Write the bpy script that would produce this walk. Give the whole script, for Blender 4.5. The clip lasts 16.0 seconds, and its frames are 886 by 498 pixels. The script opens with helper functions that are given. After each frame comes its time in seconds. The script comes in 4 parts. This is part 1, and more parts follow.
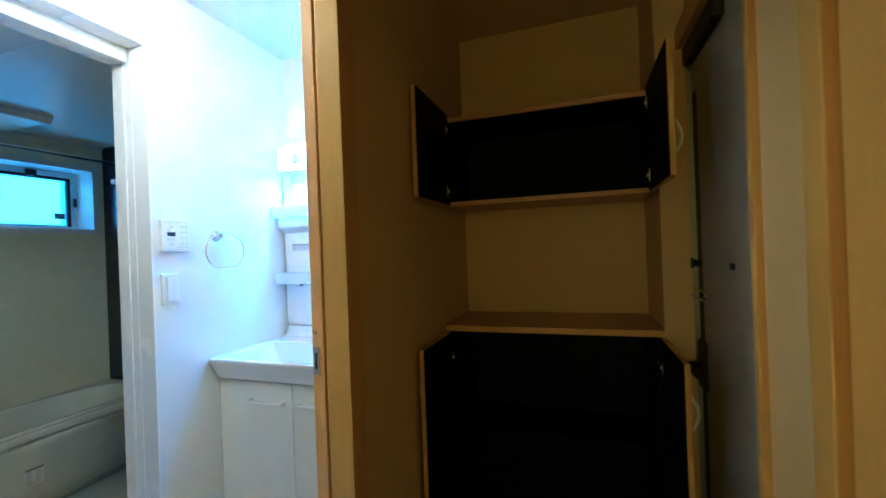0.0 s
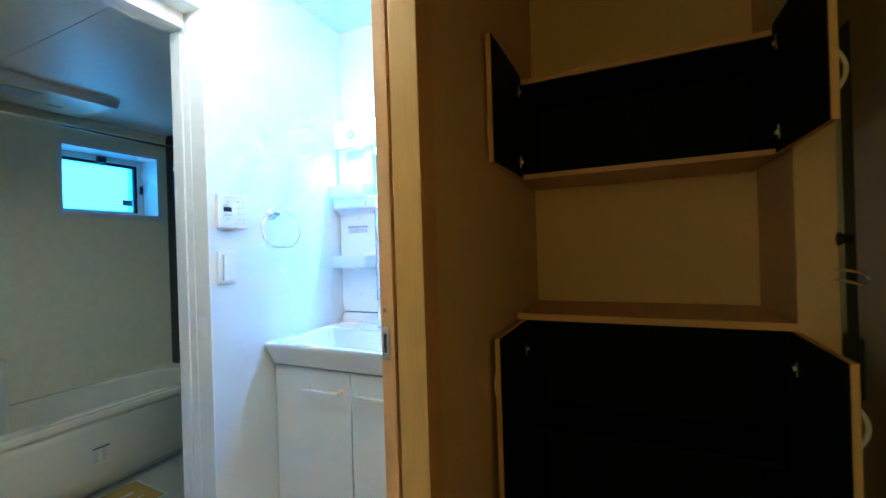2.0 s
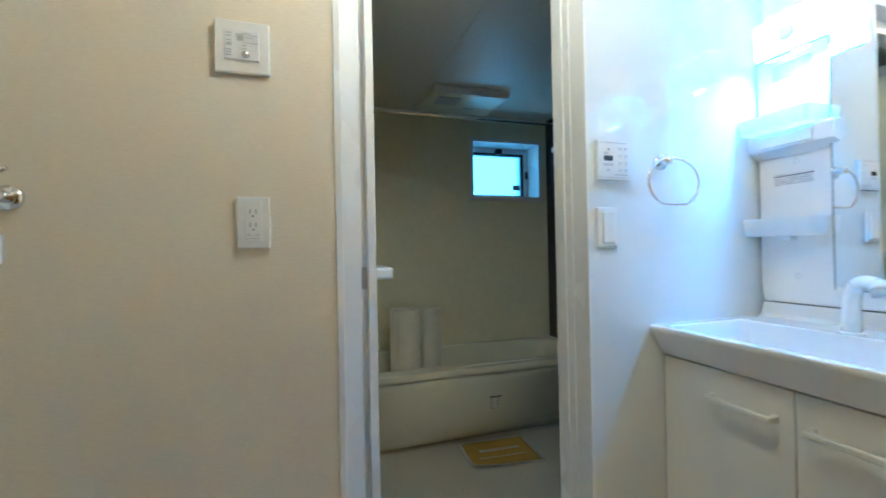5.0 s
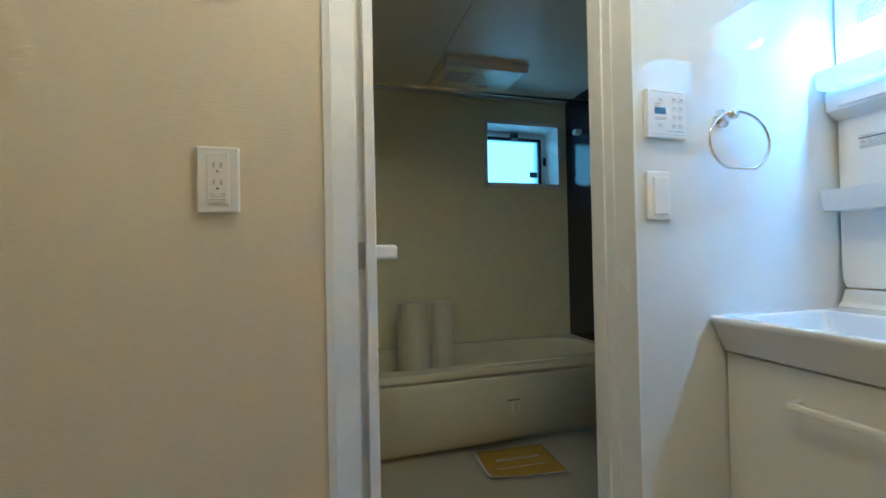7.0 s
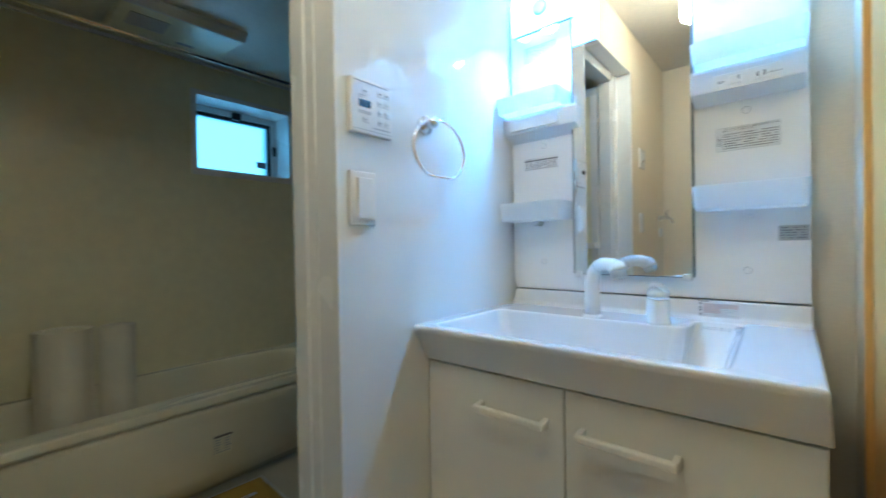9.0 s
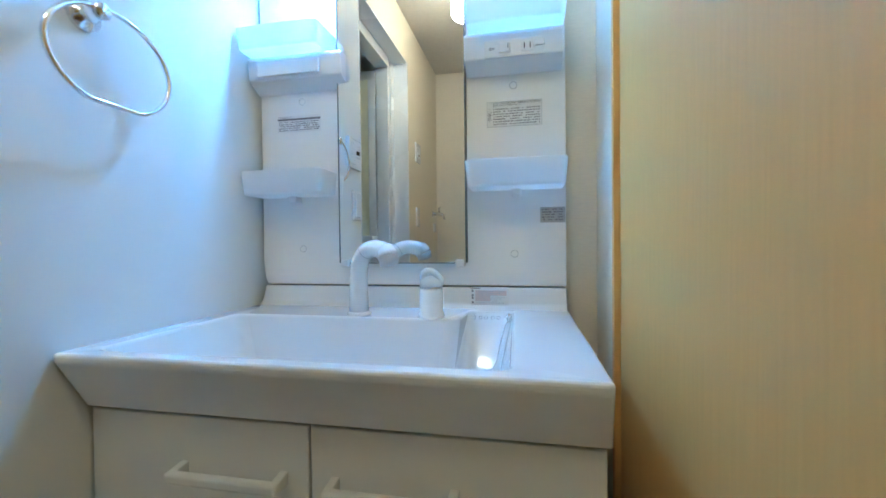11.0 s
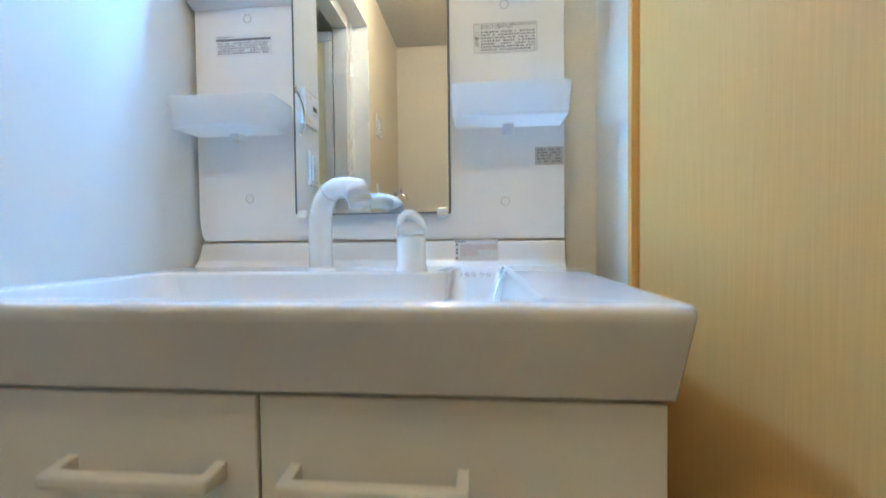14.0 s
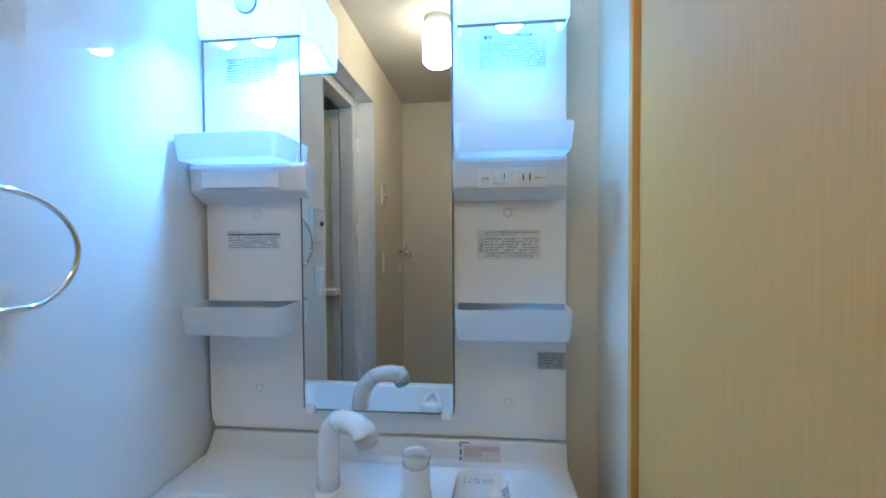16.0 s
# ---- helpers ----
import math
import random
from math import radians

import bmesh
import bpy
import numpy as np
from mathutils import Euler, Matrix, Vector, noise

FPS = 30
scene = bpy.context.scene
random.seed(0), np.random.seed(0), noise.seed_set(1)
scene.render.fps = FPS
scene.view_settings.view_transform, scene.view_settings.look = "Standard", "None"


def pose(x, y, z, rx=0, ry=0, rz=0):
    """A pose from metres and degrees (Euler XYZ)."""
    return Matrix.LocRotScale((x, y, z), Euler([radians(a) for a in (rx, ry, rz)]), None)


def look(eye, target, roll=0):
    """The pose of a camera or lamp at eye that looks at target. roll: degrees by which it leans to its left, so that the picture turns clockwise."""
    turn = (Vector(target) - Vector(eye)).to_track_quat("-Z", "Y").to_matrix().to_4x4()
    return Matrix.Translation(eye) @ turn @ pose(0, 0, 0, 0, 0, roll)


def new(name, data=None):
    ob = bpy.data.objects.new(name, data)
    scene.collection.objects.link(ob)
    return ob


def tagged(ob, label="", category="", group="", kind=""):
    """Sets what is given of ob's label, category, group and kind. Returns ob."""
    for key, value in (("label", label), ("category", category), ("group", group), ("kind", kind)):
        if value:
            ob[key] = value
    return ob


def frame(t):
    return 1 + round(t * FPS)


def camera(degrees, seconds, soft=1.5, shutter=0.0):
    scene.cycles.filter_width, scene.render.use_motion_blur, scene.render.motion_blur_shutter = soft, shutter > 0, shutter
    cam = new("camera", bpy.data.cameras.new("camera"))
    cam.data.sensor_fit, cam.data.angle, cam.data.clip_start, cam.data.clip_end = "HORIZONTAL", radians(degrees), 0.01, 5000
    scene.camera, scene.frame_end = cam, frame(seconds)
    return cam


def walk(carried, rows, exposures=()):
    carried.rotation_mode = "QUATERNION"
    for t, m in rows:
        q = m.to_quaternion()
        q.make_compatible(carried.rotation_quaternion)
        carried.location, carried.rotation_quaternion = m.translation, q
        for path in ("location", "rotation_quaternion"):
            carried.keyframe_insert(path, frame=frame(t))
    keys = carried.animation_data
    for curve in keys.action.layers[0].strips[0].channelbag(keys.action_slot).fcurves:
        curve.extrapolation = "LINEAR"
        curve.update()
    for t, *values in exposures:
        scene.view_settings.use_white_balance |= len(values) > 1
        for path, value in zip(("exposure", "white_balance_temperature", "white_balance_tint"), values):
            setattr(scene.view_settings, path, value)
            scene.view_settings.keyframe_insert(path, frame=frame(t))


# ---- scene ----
cam = camera(94.6, 16.0, 1.6, 0.5)
PATH = [
    (0, (-0.032, 1.203, 1.274), (-0.67, 3.099, 1.275), -2.1),
    (0.5, (-0.062, 1.255, 1.252), (-0.774, 3.124, 1.255), -2.0),
    (1, (-0.086, 1.293, 1.228), (-0.831, 3.149, 1.235), -1.9),
    (1.5, (-0.137, 1.305, 1.225), (-0.906, 3.152, 1.226), -1.8),
    (2, (-0.186, 1.331, 1.204), (-1.023, 3.148, 1.203), -1.8),
    (2.5, (-0.238, 1.382, 1.177), (-1.192, 3.14, 1.177), -1.7),
    (3, (-0.298, 1.419, 1.168), (-1.444, 3.058, 1.165), -1.8),
    (3.5, (-0.346, 1.461, 1.147), (-1.716, 2.918, 1.148), -1.7),
    (4, (-0.383, 1.495, 1.127), (-2.025, 2.637, 1.138), -1.5),
    (4.5, (-0.422, 1.505, 1.111), (-2.247, 2.323, 1.127), -1.3),
    (5, (-0.468, 1.498, 1.098), (-2.379, 2.087, 1.112), -1.1),
    (5.2, (-0.49, 1.496, 1.098), (-2.416, 2.036, 1.111), -1.0),
    (7.3, (-0.681, 1.572, 1.029), (-2.606, 2.114, 1.05), -1.2),
    (7.5, (-0.682, 1.587, 1.032), (-2.594, 2.173, 1.051), -1.3),
    (8, (-0.726, 1.602, 1.055), (-2.518, 2.491, 1.047), -1.3),
    (8.5, (-0.753, 1.678, 1.066), (-2.322, 2.918, 1.042), -1.2),
    (9, (-0.777, 1.76, 1.057), (-2.077, 3.279, 1.038), -1.0),
    (9.5, (-0.8, 1.824, 1.062), (-1.795, 3.558, 1.028), -0.9),
    (10, (-0.804, 1.89, 1.06), (-1.488, 3.769, 1.027), -0.8),
    (10.2, (-0.804, 1.916, 1.052), (-1.376, 3.833, 1.029), -0.7),
    (12.3, (-0.9, 2.131, 0.904), (-1.21, 4.106, 0.861), -0.6),
    (12.5, (-0.892, 2.132, 0.875), (-1.178, 4.111, 0.833), -0.6),
    (13, (-0.878, 2.126, 0.812), (-1.094, 4.114, 0.773), -0.7),
    (13.5, (-0.892, 2.141, 0.829), (-1.074, 4.132, 0.786), -0.6),
    (14, (-0.908, 2.153, 0.915), (-1.088, 4.145, 0.862), -0.6),
    (14.5, (-0.906, 2.162, 1.02), (-1.11, 4.152, 0.991), -0.5),
    (15, (-0.911, 2.15, 1.137), (-1.117, 4.139, 1.097), -0.5),
    (15.5, (-0.904, 2.144, 1.23), (-1.111, 4.133, 1.186), -0.5),
    (16, (-0.904, 2.144, 1.312), (-1.105, 4.133, 1.261), -0.4),
]
EXPOSURES = [(0, 1.18, 4020, 8), (3, 1.22, 4160, 8), (5, 0.76, 4560, 8), (7.3, 0.53, 5050, 7), (9, 0.44, 4900, 8), (10.2, 0.28, 4720, 7),
             (12.5, 0.24, 5250, 12), (13.0, 0.43, 5450, 13), (13.5, 0.55, 5450, 14), (14.0, 0.57, 5300, 13), (14.5, 0.42, 5150, 10), (15.2, 0.00, 5000, 10), (16, -0.34, 4950, 12)]
walk(cam, [(t, look(eye, target, roll)) for t, eye, target, roll in PATH], EXPOSURES)


# ---- light ----
W = bpy.data.worlds.new("world")
scene.world = W
W.use_nodes = True
wn, wl = W.node_tree.nodes, W.node_tree.links
sky = wn.new("ShaderNodeTexSky")
sky.sky_type, sky.sun_disc, sky.sun_elevation, sky.sun_rotation = "NISHITA", False, radians(4), radians(200)
wl.new(sky.outputs[0], wn["Background"].inputs[0])
wn["Background"].inputs[1].default_value = 0.05


def area_lamp(name, m, sx, sy, watts, colour):
    d = bpy.data.lights.new(name, "AREA")
    d.shape, d.size, d.size_y, d.energy, d.color = "RECTANGLE", sx, sy, watts, colour
    o = new(name, d)
    o.matrix_world = m
    return o


COOL, WARM, DAY = (0.255, 0.605, 1.0), (1.0, 0.81, 0.47), (0.36, 0.74, 1.0)
# the lamp beside the panel burns much brighter than its twin
HOOD_GLOW, HOOD_DIM, HOOD_TOP_GLOW, BULB_GLOW, BULB_DIM = 4.0, 3.0, 22.0, 700.0, 110.0
SHADE_GLOW, SHADE_END_GLOW = 37.0, 50.0
# unseen orange lamp added behind the hall to brighten it
area_lamp("hall_fill_light", look((-0.1, -1.25, 1.4), (-0.1, 3, 1.2)), 0.8, 1.2, 2.7, (1.0, 0.67, 0.02))
# sky light in the opening of the bathroom window
area_lamp("bath_window_light", look((-3.445, 2.85, 1.69), (-2.4, 2.85, 1.66)), 0.40, 0.30, 0.36, DAY)


# ---- materials ----
def mat(name, colour, rough=0.5, metal=0.0, noise_amt=0.06, scale=40.0, stretch=(1, 1, 1), bump=0.0, bump_scale=200.0, bump_stretch=None,
        coat=0.0, spec=0.5, second=None, dist=0.001):
    m = bpy.data.materials.new(name)
    m.use_nodes = True
    n, l = m.node_tree.nodes, m.node_tree.links
    b = n["Principled BSDF"]
    b.inputs["Roughness"].default_value = rough
    b.inputs["Metallic"].default_value = metal
    b.inputs["Specular IOR Level"].default_value = spec
    b.inputs["Coat Weight"].default_value = coat
    tc = n.new("ShaderNodeTexCoord")
    mp = n.new("ShaderNodeMapping")
    mp.inputs["Scale"].default_value = stretch
    l.new(tc.outputs["Object"], mp.inputs[0])
    nz = n.new("ShaderNodeTexNoise")
    nz.inputs["Scale"].default_value, nz.inputs["Detail"].default_value = scale, 6
    l.new(mp.outputs[0], nz.inputs[0])
    big = n.new("ShaderNodeTexNoise")
    big.inputs["Scale"].default_value, big.inputs["Detail"].default_value = 2.3, 3
    l.new(tc.outputs["Object"], big.inputs[0])
    ramp = n.new("ShaderNodeValToRGB")
    c2 = second or tuple(max(0, c * (1 - 2 * noise_amt)) for c in colour)
    ramp.color_ramp.elements[0].position, ramp.color_ramp.elements[1].position = 0.3, 0.7
    ramp.color_ramp.elements[0].color, ramp.color_ramp.elements[1].color = (*c2, 1), (*colour, 1)
    l.new(nz.outputs[0], ramp.inputs[0])
    mix = n.new("ShaderNodeMix")
    mix.data_type, mix.blend_type = "RGBA", "MULTIPLY"
    mix.inputs[0].default_value = min(1.0, noise_amt * 2.5)
    l.new(ramp.outputs[0], mix.inputs[6])
    l.new(big.outputs[0], mix.inputs[7])
    l.new(mix.outputs[2], b.inputs["Base Color"])
    rr = n.new("ShaderNodeMapRange")
    rr.inputs[3].default_value, rr.inputs[4].default_value = max(0.0, rough - 0.05), min(1.0, rough + 0.07)
    l.new(big.outputs[0], rr.inputs[0])
    l.new(rr.outputs[0], b.inputs["Roughness"])
    if bump:
        bp = n.new("ShaderNodeBump")
        bp.inputs["Strength"].default_value, bp.inputs["Distance"].default_value = bump, dist
        mb = n.new("ShaderNodeMapping")
        mb.inputs["Scale"].default_value = bump_stretch or stretch
        nb = n.new("ShaderNodeTexNoise")
        nb.inputs["Scale"].default_value, nb.inputs["Detail"].default_value = bump_scale, 4
        l.new(tc.outputs["Object"], mb.inputs[0])
        l.new(mb.outputs[0], nb.inputs[0])
        l.new(nb.outputs[0], bp.inputs["Height"])
        l.new(bp.outputs[0], b.inputs["Normal"])
    return m


def glow(name, colour, strength):
    m = bpy.data.materials.new(name)
    m.use_nodes = True
    b = m.node_tree.nodes["Principled BSDF"]
    b.inputs["Base Color"].default_value = (0.8, 0.8, 0.8, 1)
    b.inputs["Emission Color"].default_value, b.inputs["Emission Strength"].default_value = (*colour, 1), strength
    return m


WALLPAPER = mat("wallpaper", (0.82, 0.74, 0.595), 0.85, noise_amt=0.03, scale=60, stretch=(1, 1, 4), bump=0.42, bump_scale=60, bump_stretch=(0.4, 0.4, 5), spec=0.2, dist=0.0015)
# cream wallpaper with the hall's dim orange light put into its colour
WALLPAPER_HALL_LIGHT = mat("wallpaper_hall_light", (0.67, 0.465, 0.155), 0.85, noise_amt=0.03, scale=60, stretch=(1, 1, 4), bump=0.3, bump_scale=60, bump_stretch=(0.4, 0.4, 5), spec=0.2, dist=0.0015)
CEIL = mat("ceiling_paper", (0.66, 0.62, 0.55), 0.9, noise_amt=0.03, bump=0.2, bump_scale=150, spec=0.2)
GLOSS = mat("gloss_panel", (0.81, 0.84, 0.85), 0.045, noise_amt=0.012, scale=8, spec=0.6)
WHITE = mat("white_frame", (0.86, 0.86, 0.85), 0.26, noise_amt=0.012)
RODM = mat("polished_rod", (0.95, 0.90, 0.76), 0.18, metal=1.0, noise_amt=0.01)
PLASTIC = mat("white_plastic", (0.88, 0.88, 0.87), 0.18, noise_amt=0.02)
PANEL = mat("vanity_panel", (0.88, 0.885, 0.89), 0.22, noise_amt=0.012, scale=10)
CERAMIC = mat("basin_white", (0.82, 0.82, 0.82), 0.10, noise_amt=0.01, scale=6, coat=0.4)
DOORW = mat("cabinet_white", (0.80, 0.78, 0.72), 0.32, noise_amt=0.015, scale=15)
MAPLE = mat("maple", (0.81, 0.462, 0.138), 0.48, noise_amt=0.03, scale=70, stretch=(6, 6, 0.14), second=(0.755, 0.420, 0.118), spec=0.35, bump=0.06, bump_scale=60)
HONEY = mat("honey_wood", (0.64, 0.375, 0.050), 0.45, noise_amt=0.03, scale=70, stretch=(6, 6, 0.14), second=(0.57, 0.325, 0.040), spec=0.35, bump=0.06, bump_scale=60)
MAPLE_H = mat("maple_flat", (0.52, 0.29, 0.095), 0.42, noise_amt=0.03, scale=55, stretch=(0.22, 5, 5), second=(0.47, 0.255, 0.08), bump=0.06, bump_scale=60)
DARKLAM = mat("dark_lining", (0.006, 0.0085, 0.014), 0.6, noise_amt=0.15, scale=70, stretch=(4, 4, 0.5), spec=0.06)
FLOORW = mat("floor_board", (0.32, 0.17, 0.06), 0.4, noise_amt=0.1, scale=14, stretch=(0.5, 6, 1))
VINYL = mat("pale_vinyl", (0.76, 0.72, 0.63), 0.45, noise_amt=0.05, scale=25)
BATHWALL = mat("bath_panel", (0.91, 0.87, 0.63), 0.30, noise_amt=0.03, scale=20)
BATHCEIL = mat("bath_ceiling", (0.85, 0.82, 0.70), 0.45, noise_amt=0.03)
NAVY = mat("dark_bath_panel", (0.018, 0.026, 0.060), 0.16, noise_amt=0.2, scale=12, stretch=(3, 3, 0.4), coat=0.3)
BATHFLOOR = mat("bath_floor", (0.68, 0.655, 0.55), 0.5, noise_amt=0.08, scale=120, bump=0.25, bump_scale=180)
TUB = mat("tub_white", (0.92, 0.89, 0.72), 0.14, noise_amt=0.015, scale=6, coat=0.3)
CHROME = mat("chrome", (0.82, 0.83, 0.85), 0.08, metal=1.0, noise_amt=0.01)
STEEL = mat("steel", (0.72, 0.71, 0.69), 0.24, metal=1.0, noise_amt=0.04)
BLACK = mat("black_rubber", (0.008, 0.008, 0.009), 0.6, noise_amt=0.1)
ENTRY = mat("entry_steel", (0.40, 0.38, 0.31), 0.45, noise_amt=0.05, scale=30, bump=0.08, bump_scale=120)
ALU = mat("aluminium", (0.55, 0.56, 0.55), 0.35, metal=0.7, noise_amt=0.05)
INK = mat("ink", (0.20, 0.20, 0.22), 0.6, noise_amt=0.05)
REDINK = mat("red_ink", (0.62, 0.22, 0.18), 0.6, noise_amt=0.05)
GREYINK = mat("grey_ink", (0.50, 0.52, 0.55), 0.6, noise_amt=0.05)
PAPER = mat("label_paper", (0.78, 0.79, 0.80), 0.4, noise_amt=0.02)
SILVERP = mat("silver_label", (0.50, 0.51, 0.52), 0.35, metal=0.3, noise_amt=0.03)
OCHRE = mat("ochre_print", (0.62, 0.40, 0.06), 0.55, noise_amt=0.06, scale=12)
PINK = mat("pale_red_print", (0.82, 0.66, 0.63), 0.5, noise_amt=0.08, scale=300)
GREYP = mat("grey_plastic", (0.50, 0.51, 0.52), 0.3, noise_amt=0.02)
EDGE = mat("glass_edge", (0.16, 0.20, 0.20), 0.25, noise_amt=0.03)
ROLL = mat("roll_white", (0.84, 0.81, 0.70), 0.35, noise_amt=0.03, scale=12)
FROST_L = glow("cover_glow", COOL, HOOD_GLOW)
FROST_D = glow("cover_glow_dim", COOL, HOOD_DIM)
BULB = glow("bulb_glow", COOL, BULB_GLOW)
BULB_D = glow("bulb_glow_dim", COOL, BULB_DIM)
HOOD_TOP = glow("hood_top_glow", COOL, HOOD_TOP_GLOW)
GLOBE = glow("shade_glow", WARM, SHADE_GLOW)
GLOBE_END = glow("shade_end_glow", WARM, SHADE_END_GLOW)
SKYGLOW = glow("outside_glow", (0.21, 0.64, 0.92), 0.85)
MIRROR = mat("mirror", (0.90, 0.92, 0.92), 0.0, metal=1.0, noise_amt=0.0)
for lk in list(MIRROR.node_tree.links):
    if lk.to_socket.name in ("Roughness", "Base Color"):
        MIRROR.node_tree.links.remove(lk)
MIRROR.node_tree.nodes["Principled BSDF"].inputs["Base Color"].default_value = (0.88, 0.90, 0.89, 1)
MIRROR.node_tree.nodes["Principled BSDF"].inputs["Roughness"].default_value = 0.003


def clear(name, colour, rough, trans=1.0):
    m = bpy.data.materials.new(name)
    m.use_nodes = True
    b = m.node_tree.nodes["Principled BSDF"]
    b.inputs["Base Color"].default_value = (*colour, 1)
    b.inputs["Roughness"].default_value, b.inputs["Transmission Weight"].default_value, b.inputs["IOR"].default_value = rough, trans, 1.3
    return m


FROSTED = clear("frosted_pane", (0.9, 0.95, 0.95), 0.35)
TRAY = mat("tray_milky", (0.90, 0.92, 0.94), 0.3, noise_amt=0.01)
tn, tl = TRAY.node_tree.nodes, TRAY.node_tree.links
tr_, mx_ = tn.new("ShaderNodeBsdfTranslucent"), tn.new("ShaderNodeMixShader")
tr_.inputs[0].default_value, mx_.inputs[0].default_value = (0.96, 0.97, 0.98, 1), 0.7
tl.new(tn["Principled BSDF"].outputs[0], mx_.inputs[1])
tl.new(tr_.outputs[0], mx_.inputs[2])
see_, mx2_ = tn.new("ShaderNodeBsdfTransparent"), tn.new("ShaderNodeMixShader")
mx2_.inputs[0].default_value = 0.12
tl.new(mx_.outputs[0], mx2_.inputs[1])
tl.new(see_.outputs[0], mx2_.inputs[2])
tl.new(mx2_.outputs[0], tn["Material Output"].inputs[0])


# ---- mesh helpers ----
def bm_box(x0, x1, y0, y1, z0, z1, bevel=0.0, seg=2, bm=None):
    own = bmesh.new()
    bmesh.ops.create_cube(own, size=1)
    for v in own.verts:
        v.co = Vector(((x0 + x1) / 2 + v.co.x * (x1 - x0), (y0 + y1) / 2 + v.co.y * (y1 - y0), (z0 + z1) / 2 + v.co.z * (z1 - z0)))
    if bevel:
        bmesh.ops.bevel(own, geom=own.edges[:], offset=bevel, segments=seg, profile=0.5, affect="EDGES")
    return join(bm, own)


def join(bm, own):
    if bm is None:
        return own
    me = bpy.data.meshes.new("tmp")
    own.to_mesh(me)
    own.free()
    bm.from_mesh(me)
    bpy.data.meshes.remove(me)
    return bm


def bm_tube(points, r, n=12, cap=True, bm=None, closed=False):
    """A round bar along points; r is one radius or one for each point."""
    own = bmesh.new()
    pts = [Vector(p) for p in points]
    rs = r if isinstance(r, (list, tuple)) else [r] * len(pts)
    rings, side = [], None
    for i, p in enumerate(pts):
        a = pts[(i - 1) % len(pts)] if (i or closed) else p
        b = pts[(i + 1) % len(pts)] if (i < len(pts) - 1 or closed) else p
        d = (b - a).normalized()
        if side is None:
            side = d.orthogonal().normalized()
        side = (side - d * side.dot(d)).normalized()
        up = d.cross(side)
        rings.append([own.verts.new(p + (side * math.cos(2 * math.pi * k / n) + up * math.sin(2 * math.pi * k / n)) * rs[i]) for k in range(n)])
    for i in range(len(rings) if closed else len(rings) - 1):
        a, b = rings[i], rings[(i + 1) % len(rings)]
        for k in range(n):
            own.faces.new((a[k], a[(k + 1) % n], b[(k + 1) % n], b[k]))
    if cap and not closed:
        own.faces.new(rings[0][::-1])
        own.faces.new(rings[-1])
    bmesh.ops.recalc_face_normals(own, faces=own.faces)
    for f in own.faces:
        f.smooth = True
    return join(bm, own)


def bm_lathe(x, y, profile, n=28, bm=None):
    """Turned about the vertical through x, y; profile: rows of (radius, z)."""
    own = bmesh.new()
    rings = [[own.verts.new((x + r * math.cos(2 * math.pi * k / n), y + r * math.sin(2 * math.pi * k / n), z)) for k in range(n)] for r, z in profile]
    for a, b in zip(rings, rings[1:]):
        for k in range(n):
            f = own.faces.new((a[k], a[(k + 1) % n], b[(k + 1) % n], b[k]))
            f.smooth = True
    own.faces.new(rings[0][::-1])
    own.faces.new(rings[-1])
    bmesh.ops.recalc_face_normals(own, faces=own.faces)
    return join(bm, own)


def bm_prism(profile, axis, a, b, bevel=0.0, bm=None):
    """A profile drawn in the other two axes, drawn out along axis from a to b."""
    own = bmesh.new()
    put = {"x": lambda u, v, w: (w, u, v), "y": lambda u, v, w: (u, w, v), "z": lambda u, v, w: (u, v, w)}[axis]
    lo = [own.verts.new(put(u, v, a)) for u, v in profile]
    hi = [own.verts.new(put(u, v, b)) for u, v in profile]
    own.faces.new(lo[::-1])
    own.faces.new(hi)
    for i in range(len(profile)):
        j = (i + 1) % len(profile)
        own.faces.new((lo[i], lo[j], hi[j], hi[i]))
    bmesh.ops.recalc_face_normals(own, faces=own.faces)
    if bevel:
        bmesh.ops.bevel(own, geom=own.edges[:], offset=bevel, segments=2, profile=0.5, affect="EDGES")
    return join(bm, own)


def part(name, bm, material, parent=None, label=""):
    bm.normal_update()
    me = bpy.data.meshes.new(name)
    bm.to_mesh(me)
    bm.free()
    me.materials.append(material)
    ob = new(name, me)
    ob.parent = parent
    if label:
        ob["label"] = label
    return ob


def thing(name, label, category, group=""):
    return tagged(new(name), label, category, group)


def struct(name, bm, material, label, category):
    return tagged(part(name, bm, material), label, category, kind="structure")


# ---- structure ----
H, HH = 2.304, 2.26
# washroom wall with the bathroom opening
b = bm_box(-1.60, -1.50, 0.65, 1.546, 0, H)
bm_box(-1.60, -1.50, 2.266, 3.10, 0, H, bm=b)
bm_box(-1.60, -1.50, 1.546, 2.266, 2.055, H, bm=b)
struct("wall_west", b, WALLPAPER, "cream embossed wallpaper wall beside the bathroom opening", "wall")
struct("wall_panel", bm_box(-1.50, -1.496, 2.268, 3.0, 0.0, H), GLOSS, "glossy white wall panel beside the washbasin", "wall panel")
struct("wall_north", bm_box(-1.50, -0.575, 3.0, 3.10, 0, H), WALLPAPER, "cream wallpaper wall behind the washbasin", "wall")
struct("wall_corner", bm_box(-0.675, -0.58, 2.808, 3.0, 0, H), WALLPAPER, "narrow cream return wall beside the washbasin", "wall")
struct("wall_south", bm_box(-1.60, -0.53, 0.65, 0.755, 0, H), WALLPAPER, "plain cream wallpaper end wall of the washroom", "wall")
b = bm_box(-0.633, -0.575, 2.122, 2.808, 0, H)
bm_box(-0.633, -0.575, 2.08, 2.122, 2.06, H, bm=b)
bm_box(-0.58, -0.575, 2.808, 3.0, 0, H, bm=b)
